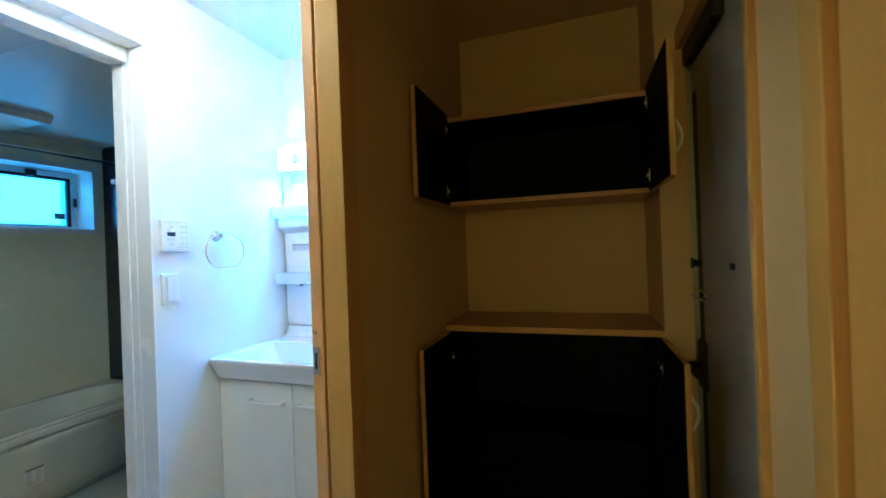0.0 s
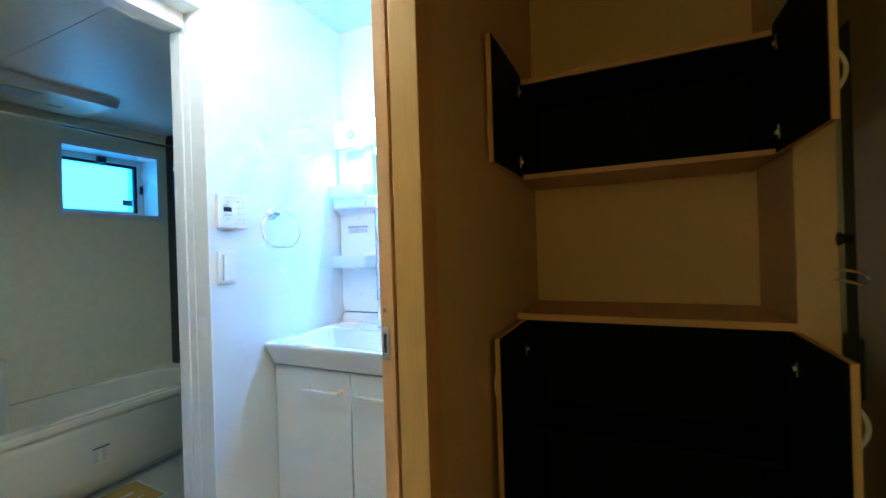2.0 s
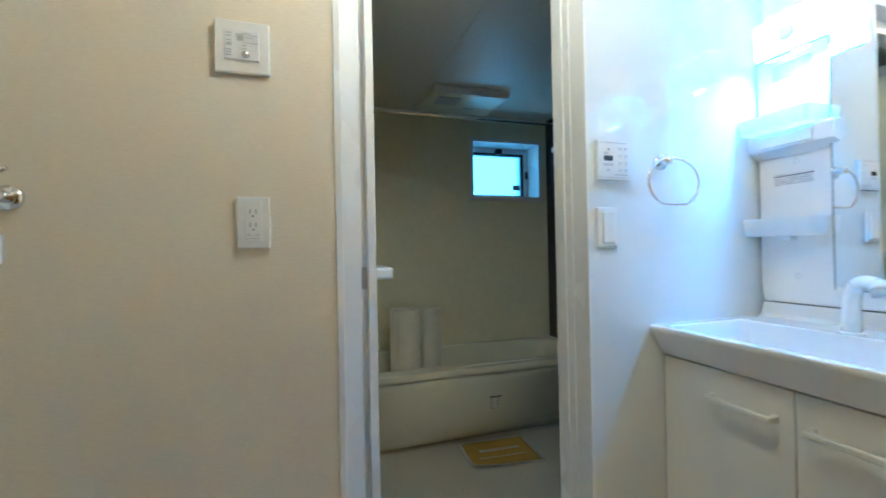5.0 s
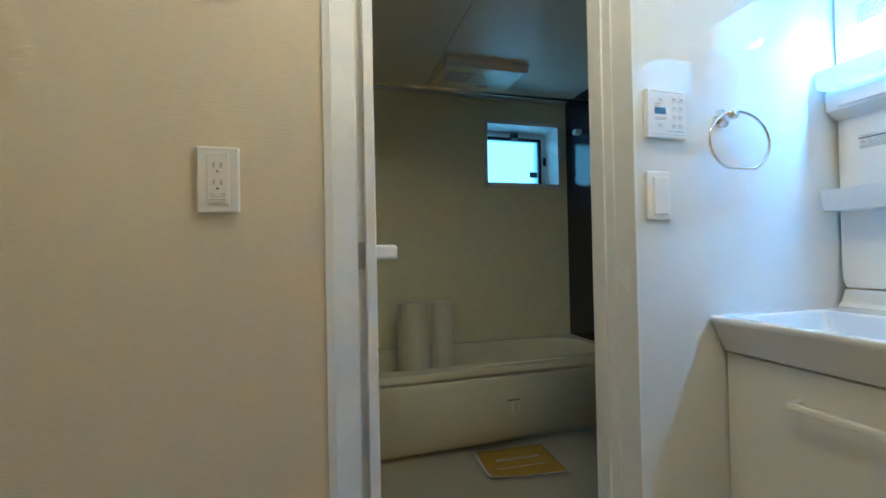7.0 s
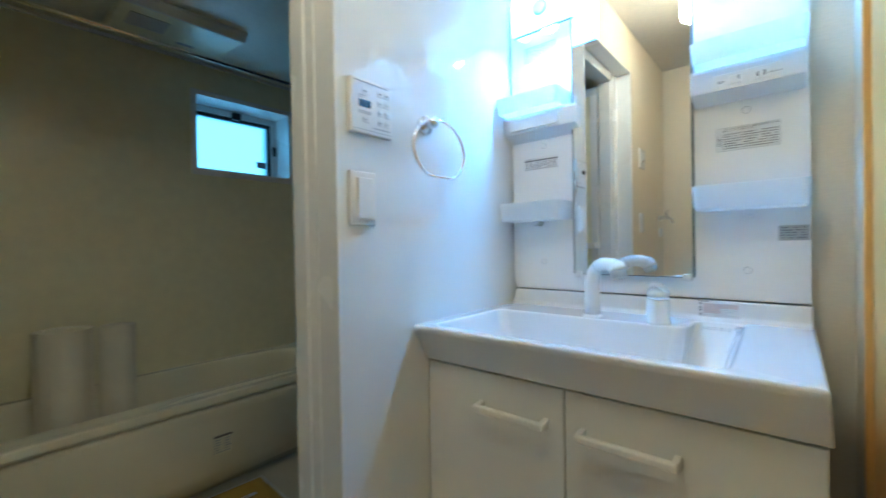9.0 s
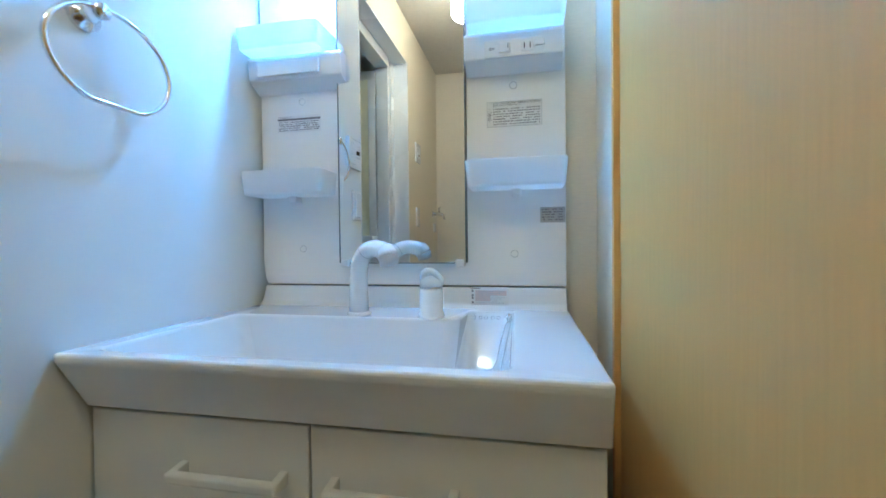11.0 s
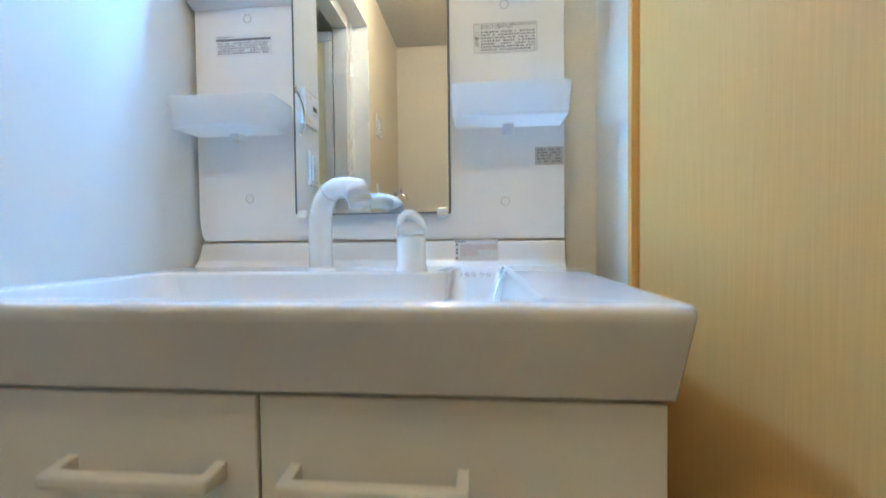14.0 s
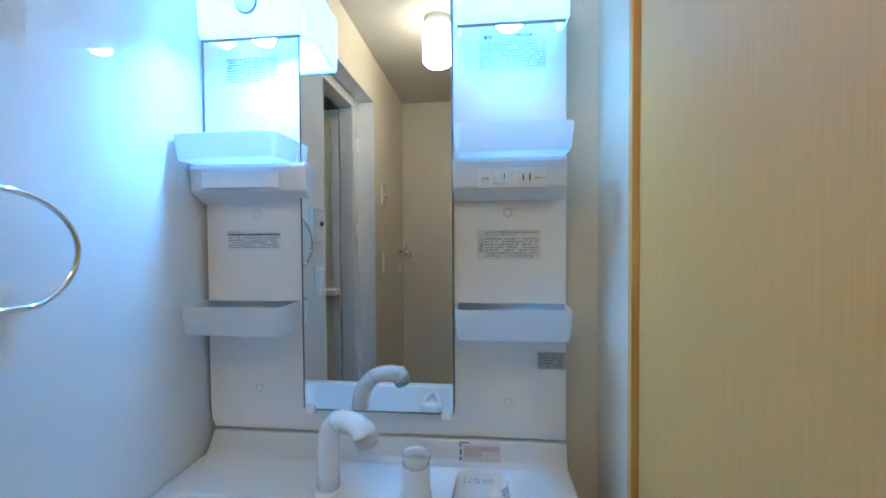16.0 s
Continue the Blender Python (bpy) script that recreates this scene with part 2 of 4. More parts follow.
bm_box(-0.66, -0.575, 3.10, 3.18, 0, H, bm=b)
bm_box(-0.635, -0.58, 0.755, 1.27, 0, H, bm=b)
bm_box(-0.635, -0.58, 1.27, 2.08, 2.03, H, bm=b)
struct("wall_partition", b, WALLPAPER, "cream wallpaper partition between washroom and hall", "wall")
# thin sheet added so the partition's hall side carries the painted light
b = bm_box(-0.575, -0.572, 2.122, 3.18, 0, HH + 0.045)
struct("wall_partition_hall", b, WALLPAPER_HALL_LIGHT, "wallpaper sheet on the hall side of the partition, dim orange light in its colour", "wall")
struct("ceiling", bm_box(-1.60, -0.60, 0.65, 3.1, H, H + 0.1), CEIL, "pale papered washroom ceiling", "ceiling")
struct("ceiling_hall", bm_box(-0.60, 1.30, -1.5, 3.4, HH + 0.045, HH + 0.145), WALLPAPER_HALL_LIGHT, "papered hall ceiling, dim orange light in its colour", "ceiling")
struct("floor", bm_box(-0.60, 1.30, -1.5, 3.4, -0.1, 0), FLOORW, "light brown wood hall floor", "floor")
struct("floor_washroom", bm_box(-1.60, -0.60, 0.65, 3.4, -0.1, 0), VINYL, "pale beige vinyl washroom floor", "floor")
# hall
struct("wall_niche_back", bm_box(-0.66, 0.34, 3.18, 3.28, 0, HH + 0.045), WALLPAPER_HALL_LIGHT, "wallpaper wall behind the shoe cabinet, dim orange light in its colour", "wall")
struct("wall_niche_side", bm_box(0.24, 0.34, 2.84, 3.18, 0, HH + 0.045), WALLPAPER_HALL_LIGHT, "wallpaper side wall beside the shoe cabinet, dim orange light in its colour", "wall")
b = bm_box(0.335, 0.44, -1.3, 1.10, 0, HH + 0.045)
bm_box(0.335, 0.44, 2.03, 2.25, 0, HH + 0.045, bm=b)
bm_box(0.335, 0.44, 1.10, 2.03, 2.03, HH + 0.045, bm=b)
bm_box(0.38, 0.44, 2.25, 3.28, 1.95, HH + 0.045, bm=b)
struct("wall_east", b, WALLPAPER_HALL_LIGHT, "wallpaper hall wall beside the entrance, dim orange light in its colour", "wall")
struct("wall_hall_west", bm_box(-0.68, -0.58, -1.3, 0.65, 0, HH + 0.045), WALLPAPER, "plain cream hall wall", "wall")
# unseen end wall added to the hall, open where the fill lamp stands
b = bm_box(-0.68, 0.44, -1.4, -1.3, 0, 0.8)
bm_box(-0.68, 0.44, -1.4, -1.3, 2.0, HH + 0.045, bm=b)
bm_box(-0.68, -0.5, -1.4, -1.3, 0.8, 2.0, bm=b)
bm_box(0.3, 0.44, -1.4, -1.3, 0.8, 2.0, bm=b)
struct("wall_hall_rear", b, WALLPAPER, "unseen plain cream wall with an opening, added behind the hall", "wall")
# bathroom shell
struct("bath_floor", bm_box(-3.215, -1.60, 1.30, 3.182, -0.02, 0.0), BATHFLOOR, "grey non-slip bathroom floor", "floor")
b = bm_box(-3.42, -3.215, 1.20, 2.578, 0, 2.14)
bm_box(-3.42, -3.215, 3.118, 3.30, 0, 2.14, bm=b)
bm_box(-3.42, -3.215, 2.578, 3.118, 0, 1.49, bm=b)
bm_box(-3.42, -3.215, 2.578, 3.118, 1.90, 2.14, bm=b)
struct("bath_wall_west", b, BATHWALL, "pale grey bathroom wall panel with a small window", "wall")
struct("bath_wall_north", bm_box(-3.215, -1.60, 3.182, 3.28, 0, 2.14), NAVY, "dark navy glossy accent bathroom wall panel", "wall")
struct("bath_wall_south", bm_box(-3.215, -1.60, 1.20, 1.30, 0, 2.14), BATHWALL, "pale bathroom wall panel", "wall")
b = bm_box(-3.42, -1.60, 1.20, 2.1435, 2.075, 2.14)
bm_box(-3.42, -1.60, 2.1465, 3.3, 2.075, 2.14, bm=b)
bm_box(-3.42, -1.60, 2.1435, 2.1465, 2.080, 2.14, bm=b)
struct("cove_trim", bm_box(-3.215, -3.203, 1.30, 3.182, 2.058, 2.0745, 0.002), PLASTIC, "pale ceiling edge trim of the bathroom", "trim")
struct("bath_ceiling", b, BATHCEIL, "smooth grey bathroom ceiling panel", "ceiling")

# bathroom door frame set into the opening
door = tagged(new("door_1"), "white folding bathroom door standing open in its frame", "bathroom door", kind="structure")
part("lining", bm_box(-1.60, -1.496, 1.543, 1.560, 0, 2.057, 0.001), WHITE, door)
part("lining", bm_box(-1.60, -1.494, 2.262, 2.2695, 0, 2.057, 0.001), WHITE, door)
part("lining", bm_box(-1.60, -1.496, 1.560, 2.262, 2.049, 2.057, 0.001), WHITE, door)
part("lining_strip", bm_box(-1.600, -1.566, 2.2595, 2.2622, 0, 2.049), PLASTIC, door)
b = bm_box(-1.655, -1.578, 1.560, 1.611, 0, 2.049, 0.002)
bm_box(-1.655, -1.605, 1.611, 1.629, 0, 2.049, bm=b)
bm_box(-1.655, -1.582, 1.629, 1.652, 0, 2.049, 0.003, bm=b)
part("door_frame", b, WHITE, door)
part("door_frame", bm_box(-1.655, -1.600, 2.2545, 2.266, 0, 2.049, 0.002), WHITE, door)
part("door_frame", bm_box(-1.655, -1.575, 1.652, 2.2545, 1.996, 2.049, 0.003), WHITE, door)
leaf = part("door_leaf", bm_box(-2.00, -1.66, 1.615, 1.645, 0.03, 1.99, 0.004), BATHWALL, door, "grey translucent folded door panel")
for z0, z1 in ((0.03, 0.08), (1.94, 1.99)):
    part("rail", bm_box(-2.0, -1.66, 1.611, 1.649, z0, z1, 0.003), WHITE, leaf)
for x in (-1.705, -2.0):
    part("stile", bm_box(x, x + 0.045, 1.611, 1.649, 0.08, 1.94, 0.003), WHITE, leaf)
part("handle", bm_box(-1.98, -1.66, 1.649, 1.712, 1.020, 1.055, 0.008, 3), PLASTIC, leaf, "white bar handle")
part("latch_plate", bm_box(-1.604, -1.600, 1.613, 1.627, 1.00, 1.06), SILVERP, door)

# sliding door leaf of the washroom, parked along the partition
sd = tagged(new("door_2"), "maple sliding door pushed open along the partition", "sliding door", kind="structure")
part("leaf", bm_box(-0.671, -0.638, 2.058, 2.788, 0.01, 2.02, 0.002), MAPLE, sd)
part("groove_strip", bm_box(-0.6725, -0.669, 2.176, 2.181, 0.01, 2.02), ALU, sd, "thin grey metal inlay strip")
part("latch_plate", bm_box(-0.668, -0.650, 2.0555, 2.060, 0.975, 1.045, 0.001), STEEL, sd, "steel hook latch plate")
part("latch_slot", bm_box(-0.662, -0.656, 2.0545, 2.0585, 0.99, 1.03), BLACK, sd)
part("screw", bm_box(-0.662, -0.656, 2.0545, 2.0585, 1.075, 1.083, 0.001), STEEL, sd)
# wood linings of that opening
fr = tagged(new("trim"), "maple door lining and casing of the washroom opening", "door casing", kind="structure")
part("stop_post", bm_box(-0.681, -0.60, 2.792, 2.808, 0, H, 0.0015), MAPLE, fr)
part("jamb", bm_box(-0.630, -0.564, 2.056, 2.122, 0, 2.06, 0.002), HONEY, fr)
part("jamb", bm_box(-0.640, -0.567, 1.27, 1.292, 0, 2.03, 0.002), HONEY, fr)
part("casing", bm_box(-0.58, -0.555, 1.215, 1.27, 0, 2.06, 0.003), HONEY, fr)
part("head", bm_box(-0.629, -0.567, 1.292, 2.058, 2.01, 2.03, 0.002), HONEY, fr)
part("head_casing", bm_box(-0.58, -0.555, 1.27, 2.062, 2.03, 2.06, 0.003), HONEY, fr)
part("rail_cover", bm_box(-0.69, -0.637, 1.27, 2.795, 2.022, 2.07, 0.002), MAPLE, fr)


# ---- washbasin unit ----
van = thing("washbasin_cabinet", "white double-door washbasin cabinet against a glossy wall panel", "vanity cabinet")
part("body", bm_box(-1.494, -0.743, 2.552, 2.99, 0.02, 0.690), DOORW, van)
for x in (-1.494, -0.759):
    part("side_panel", bm_box(x, x + 0.016, 2.552, 2.99, 0.690, 0.752), DOORW, van)
part("front_rail", bm_box(-1.478, -0.759, 2.552, 2.562, 0.690, 0.752), DOORW, van)
part("plinth", bm_box(-1.49, -0.758, 2.60, 2.98, 0.0, 0.02), DOORW, van)


def cabinet_door(x0, x1, h0, h1):
    d = part("door", bm_box(x0, x1, 2.531, 2.551, 0.08, 0.764, 0.0022), DOORW, van)
    h = bm_box(h0 - 0.006, h1 + 0.006, 2.497, 2.511, 0.6800, 0.6955, 0.0045, 3)
    for x in (h0 - 0.006, h1 - 0.006):
        bm_prism([(2.504, 0.6815), (2.504, 0.6940), (2.5315, 0.6975), (2.5315, 0.6780)], "x", x, x + 0.012, 0.0015, bm=h)
    part("handle", h, DOORW, d, "ivory bar handle")


cabinet_door(-1.492, -1.1275, -1.325, -1.165)
cabinet_door(-1.1245, -0.741, -1.088, -0.925)


def basin():
    """The one-piece basin: deck, sunken bowl with a notch at the back, sloping apron and splash back."""
    bm = bmesh.new()
    X0, X1, Y0, Y1, Z = -1.495, -0.741, 2.480, 2.962, 0.861
    bowl = [(-1.455, 2.508), (-0.852, 2.508), (-0.862, 2.934), (-0.955, 2.934), (-0.965, 2.812), (-1.455, 2.812)]

    def rounded(pts, cut, z):
        out = []
        for k, q in enumerate(pts):
            q, a, c = Vector(q), Vector(pts[k - 1]), Vector(pts[(k + 1) % len(pts)])
            a, c = q + (a - q).normalized() * cut, q + (c - q).normalized() * cut
            for n in range(7):
                t = n / 6
                v = a * (1 - t) ** 2 + q * 2 * t * (1 - t) + c * t ** 2
                out.append(bm.verts.new((v.x, v.y, z)))
        return out

    outer = [(X0, Y0), (X1, Y0), (X1, Y1), (X0, Y1)]
    o = [bm.verts.new((x, y, Z)) for x, y in outer]
    foot = [(-1.42, 2.570), (-0.905, 2.570), (-0.884, 2.852), (-0.955, 2.852), (-0.985, 2.800), (-1.42, 2.800)]
    base = [(-1.40, 2.590), (-0.922, 2.590), (-0.902, 2.836), (-0.940, 2.836), (-0.972, 2.782), (-1.40, 2.782)]
    r0, r2, r3 = rounded(bowl, 0.024, Z), rounded(foot, 0.022, 0.752), rounded(base, 0.016, 0.745)
    for a, c in ((r0, r2), (r2, r3)):
        for k in range(len(a)):
            n = (k + 1) % len(a)
            bm.faces.new((a[k], a[n], c[n], c[k]))
    bm.faces.new(r3)
    # deck
    rims = [bm.edges.new((o[k], o[(k + 1) % 4])) for k in range(4)] + [bm.edges.get((r0[k], r0[(k + 1) % len(r0)])) for k in range(len(r0))]
    bmesh.ops.triangle_fill(bm, use_beauty=True, edges=rims)
    # apron
    lip = [bm.verts.new((x, y, z)) for x, y, z in ((X0, Y0, 0.849), (X1, Y0, 0.849), (X1, Y1, 0.849), (X0, Y1, 0.849))]
    low = [bm.verts.new((x, y, z)) for x, y, z in ((X0, 2.524, 0.770), (X1 + 0.006, 2.524, 0.770), (X1 + 0.006, Y1, 0.770), (X0, Y1, 0.770))]
    for a, c in ((o, lip), (lip, low)):
        for i in range(4):
            j = (i + 1) % 4
            bm.faces.new((a[i], a[j], c[j], c[i]))
    bmesh.ops.recalc_face_normals(bm, faces=bm.faces)
    bmesh.ops.bevel(bm, geom=[e for e in bm.edges if e.calc_face_angle(0) > 0.40], offset=0.0055, segments=3, profile=0.5, affect="EDGES")
    for f in bm.faces:
        f.smooth = f.calc_area() < 0.0012
    return bm


wb = thing("washbasin", "white moulded resin washbasin with a sunken bowl, on the cabinet", "washbasin")
part("bowl", basin(), CERAMIC, wb)
sb = bm_prism([(2.935, 0.858), (2.945, 0.872), (2.951, 0.909), (2.990, 0.909), (2.990, 0.858)], "x", -1.492, -0.745)
for v in sb.verts:
    if v.co.x < -1.2:
        v.co.x += 0.012 * min(1.0, max(0.0, (v.co.z - 0.858) / 0.045)) ** 0.7
bmesh.ops.bevel(sb, geom=sb.edges[:], offset=0.003, segments=2, profile=0.5, affect="EDGES")
part("splash_back", sb, CERAMIC, wb)
part("drain_ring", bm_lathe(-0.918, 2.812, [(0.030, 0.7440), (0.0305, 0.7490), (0.027, 0.7505), (0.010, 0.7505)], 28), PLASTIC, wb)
part("plug", bm_lathe(-0.918, 2.812, [(0.0245, 0.7505), (0.0245, 0.7530), (0.021, 0.7550), (0.006, 0.7560)], 24), PLASTIC, wb, "white drain plug")
chain = [(-0.863, 2.876, 0.860), (-0.876, 2.868, 0.84), (-0.883, 2.858, 0.815), (-0.889, 2.847, 0.790), (-0.893, 2.837, 0.774), (-0.899, 2.827, 0.763), (-0.907, 2.819, 0.761), (-0.913, 2.815, 0.764), (-0.917, 2.812, 0.758)]
for a, c in zip(chain, chain[1:]):
    n = max(1, int((Vector(c) - Vector(a)).length / 0.0042))
    for k in range(n):
        m = Vector(a).lerp(Vector(c), k / n)
        part("chain_bead", bm_lathe(m.x, m.y, [(0.0008, m.z - 0.0019), (0.0019, m.z - 0.0006), (0.0019, m.z + 0.0006), (0.0008, m.z + 0.0019)], 8), CHROME, wb)
part("chain_cord", bm_tube(chain, 0.0007, 6), CHROME, wb, "thin chrome chain")
part("chain_hook", bm_tube([(-0.856, 2.880, 0.850), (-0.870, 2.877, 0.848), (-0.874, 2.876, 0.855), (-0.867, 2.875, 0.863)], 0.0030, 8), CHROME, wb)

fau = thing("basin_faucet", "white plastic curved pull-out spout on the basin deck", "faucet")
part("base_ring", bm_lathe(-1.184, 2.843, [(0.026, 0.859), (0.026, 0.864), (0.021, 0.868)], 24), PLASTIC, fau)
neck = [(-1.184, 2.843, 0.862), (-1.184, 2.843, 0.90), (-1.184, 2.843, 0.938), (-1.1825, 2.842, 0.957), (-1.178, 2.8395, 0.973), (-1.170, 2.835, 0.986), (-1.159, 2.829, 0.9955),
        (-1.146, 2.8215, 1.0005), (-1.132, 2.8135, 1.0010), (-1.118, 2.8055, 0.9985), (-1.106, 2.7985, 0.9940), (-1.098, 2.794, 0.990)]
spout = bm_tube(neck, [0.0205, 0.0198, 0.0192, 0.0190, 0.0186, 0.0180, 0.0176, 0.0174, 0.0176, 0.0182, 0.0180, 0.0135], 28)
part("spout", spout, PLASTIC, fau)
part("joint_ring", bm_tube([(-1.1608, 2.830, 0.9943), (-1.1596, 2.8293, 0.9952)], 0.0180, 28), GREYP, fau)
tip = bm_tube([(-1.1105, 2.801, 1.0035), (-1.108, 2.7995, 1.001), (-1.104, 2.7970, 0.992), (-1.1015, 2.7955, 0.986)], [0.012, 0.0175, 0.0205, 0.0208], 28)
part("spout_end", tip, PLASTIC, fau)
part("spray_head", bm_tube([(-1.1014, 2.7954, 0.9858), (-1.0985, 2.7936, 0.976), (-1.0965, 2.7925, 0.970), (-1.0962, 2.7923, 0.969)], [0.0200, 0.0192, 0.0182, 0.0150], 28), GREYP, fau, "pale grey spray tip")
lev = thing("mixer_lever", "white single-lever mixer tap with a loop handle", "mixer tap")
part("base", bm_lathe(-1.024, 2.838, [(0.027, 0.859), (0.027, 0.866), (0.0245, 0.872), (0.024, 0.915), (0.022, 0.9195)], 28), PLASTIC, lev)
part("chrome_ring", bm_lathe(-1.024, 2.838, [(0.0235, 0.9195), (0.0235, 0.9225)], 28), CHROME, lev)
part("cap", bm_lathe(-1.024, 2.838, [(0.0238, 0.9225), (0.0232, 0.932), (0.0215, 0.939), (0.016, 0.944), (0.006, 0.946)], 28), PLASTIC, lev)
loop = [(-1.023 + 0.0185 * math.cos(a), 2.844 - 0.031 * math.sin(a), 0.931 + 0.0250 * math.sin(a)) for a in [math.pi * i / 18 for i in range(19)]]
part("loop_handle", bm_tube(loop, 0.0066, 14), PLASTIC, lev)

# ---- mirror cabinet ----
TOP = 1.822
mc = thing("mirror_cabinet", "white moulded mirror cabinet with shelf columns over the washbasin", "mirror cabinet")
part("column", bm_box(-1.488, -1.2735, 2.957, 2.998, 0.964, TOP), PANEL, mc)
part("column", bm_box(-0.964, -0.746, 2.957, 2.998, 0.964, TOP), PANEL, mc)
part("lower_panel", bm_prism([(-1.488, 0.964), (-1.4865, 0.945), (-1.484, 0.928), (-1.478, 0.9135), (-0.746, 0.9135), (-0.746, 0.964)], "y", 2.957, 2.998), PANEL, mc)
part("mirror_back", bm_box(-1.272, -0.966, 2.950, 2.998, 0.966, TOP), BLACK, mc)
part("mirror", bm_box(-1.270, -0.967, 2.940, 2.949, 0.966, TOP), MIRROR, mc, "frameless mirror pane")
for x in (-1.2728, -0.9668):
    part("mirror_edge", bm_box(x, x + 0.0018, 2.9385, 2.9565, 0.966, TOP), EDGE, mc, "dark mirror edge")
part("mirror_edge", bm_box(-1.246, -0.991, 2.9385, 2.9565, 0.9642, 0.9662), EDGE, mc)
for x in (-1.268, -0.989):
    part("mirror_clip", bm_box(x, x + 0.020, 2.934, 2.956, 0.956, 0.974, 0.003), PLASTIC, mc)


def lamp_hood(x0, x1, cover, lit):
    """A translucent hood, open below behind a front lip, with a flat round bulb inside."""
    c = (x0 + x1) / 2
    hood = bm_prism([(2.957, 1.728), (2.864, 1.728), (2.861, 1.680), (2.852, 1.678), (2.846, 1.690), (2.842, 1.785), (2.850, 1.797), (2.957, 1.806)], "x", x0, x1, 0.004)
    h = part("lamp_hood", hood, cover, mc, "bright translucent lamp cover")
    for a in (x0, x1 - 0.006):
        part("hood_cheek", bm_prism([(2.957, 1.7275), (2.957, 1.715), (2.930, 1.694), (2.866, 1.682), (2.866, 1.7275)], "x", a, a + 0.006), cover, h)
    # glowing bar added on top to light the wall and ceiling above
    part("hood_top_bar", bm_box(x0 + 0.015, x1 - 0.015, 2.875, 2.93, 1.800, 1.816, 0.004), HOOD_TOP, h, "glowing bar added on the hood for its upward light")
    part("push_knob", bm_tube([(c, 2.850, 1.735), (c, 2.834, 1.732), (c, 2.831, 1.732)], [0.018, 0.017, 0.012], 24), TRAY, h)
    part("knob_ring", bm_tube([(c + 0.0185 * math.cos(k * math.pi / 12), 2.8425, 1.7335 + 0.0185 * math.sin(k * math.pi / 12)) for k in range(24)], 0.0024, 8, closed=True), GREYP, h, "grey ring round the knob")
    part("hood_lip", bm_box(x0 + 0.004, x1 - 0.004, 2.8525, 2.8600, 1.6750, 1.6785, 0.0008), GREYP, h)
    tilt = Matrix.Translation((c, 2.893, 1.706)) @ Matrix.Rotation(radians(-32), 4, "X")
    for name, rows, m, note in (("bulb_socket", [(0.028, -0.0035), (0.031, -0.0025), (0.031, 0.018)], PLASTIC, ""), ("bulb", [(0.006, -0.0072), (0.018, -0.0064), (0.026, -0.0050), (0.027, -0.0038)], lit, "flat round glowing bulb")):
        turned = bm_lathe(0, 0, rows, 24)
        turned.transform(tilt)
        part(name, turned, m, h, note)


lamp_hood(-1.420, -1.226, FROST_L, BULB)
lamp_hood(-0.953, -0.761, FROST_D, BULB_D)


def tray(name, x0, x1, z0, z1, y0, label, group):
    """An open milky shelf tray: one moulded pan with rounded corners and a slight flare."""
    o = thing(name, label, "shelf tray", group)
    bm = bmesh.new()

    def loop(d, r, z):
        a0, a1, b0, b1 = x0 + d, x1 - d, y0 + d, 2.9565
        pts = [(a0, b1)]
        for cx, cy, start in ((a0 + r, b0 + r, 180), (a1 - r, b0 + r, 270)):
            pts += [(cx + r * math.cos(radians(start + 15 * k)), cy + r * math.sin(radians(start + 15 * k))) for k in range(7)]
        pts.append((a1, b1))
        return [bm.verts.new((x, y, z)) for x, y in pts]

    rows = [loop(0.009, 0.010, z0), loop(0.0065, 0.012, z0 + 0.0015), loop(0.005, 0.013, z0 + 0.006), loop(0.0008, 0.015, z1 - 0.001), loop(0.0014, 0.0144, z1),
            loop(0.0030, 0.013, z1), loop(0.0036, 0.0124, z1 - 0.001), loop(0.0078, 0.010, z0 + 0.006), loop(0.0105, 0.008, z0 + 0.0032)]
    for p, q in zip(rows, rows[1:]):
        for k in range(len(p)):
            bm.faces.new((p[k], p[(k + 1) % len(p)], q[(k + 1) % len(p)], q[k])).smooth = True
    bm.faces.new(rows[0][::-1])
    bm.faces.new(rows[-1])
    bmesh.ops.recalc_face_normals(bm, faces=bm.faces)
    part("pan", bm, TRAY, o)
    c = (x0 + x1) / 2
    part("clip", bm_box(c - 0.011, c + 0.011, 2.925, 2.957, z0 - 0.016, z0, 0.004), TRAY, o)


for x0, x1 in ((-1.493, -1.284), (-0.959, -0.747)):
    tray("shelf_tray", x0, x1, 1.464, 1.513, 2.862, "milky plastic shelf tray on the upper mirror column", "shelf trays")
    tray("shelf_tray", x0, x1, 1.128, 1.184, 2.870, "milky plastic shelf tray on the lower mirror column", "shelf trays")


def ledge(x0, x1):
    return bm_prism([(2.958, 1.385), (2.945, 1.392), (2.915, 1.408), (2.910, 1.456), (2.914, 1.463), (2.958, 1.463)], "x", x0, x1, 0.003)


part("storage_box", ledge(-1.492, -1.250), PANEL, mc)
part("box_lid", bm_box(-1.462, -1.302, 2.905, 2.912, 1.414, 1.446, 0.002), PLASTIC, mc)
part("socket_box", ledge(-0.963, -0.752), PANEL, mc)
sp = part("socket_plate", bm_box(-0.916, -0.792, 2.904, 2.912, 1.404, 1.440, 0.0015), PLASTIC, mc, "white switch and socket plate")
part("rocker", bm_box(-0.886, -0.862, 2.900, 2.906, 1.412, 1.432, 0.002), PLASTIC, sp)
part("rocker_mark", bm_box(-0.868, -0.866, 2.8992, 2.9006, 1.420, 1.430), INK, sp)
part("socket_face", bm_box(-0.840, -0.814, 2.902, 2.906, 1.411, 1.434, 0.001), PLASTIC, sp)
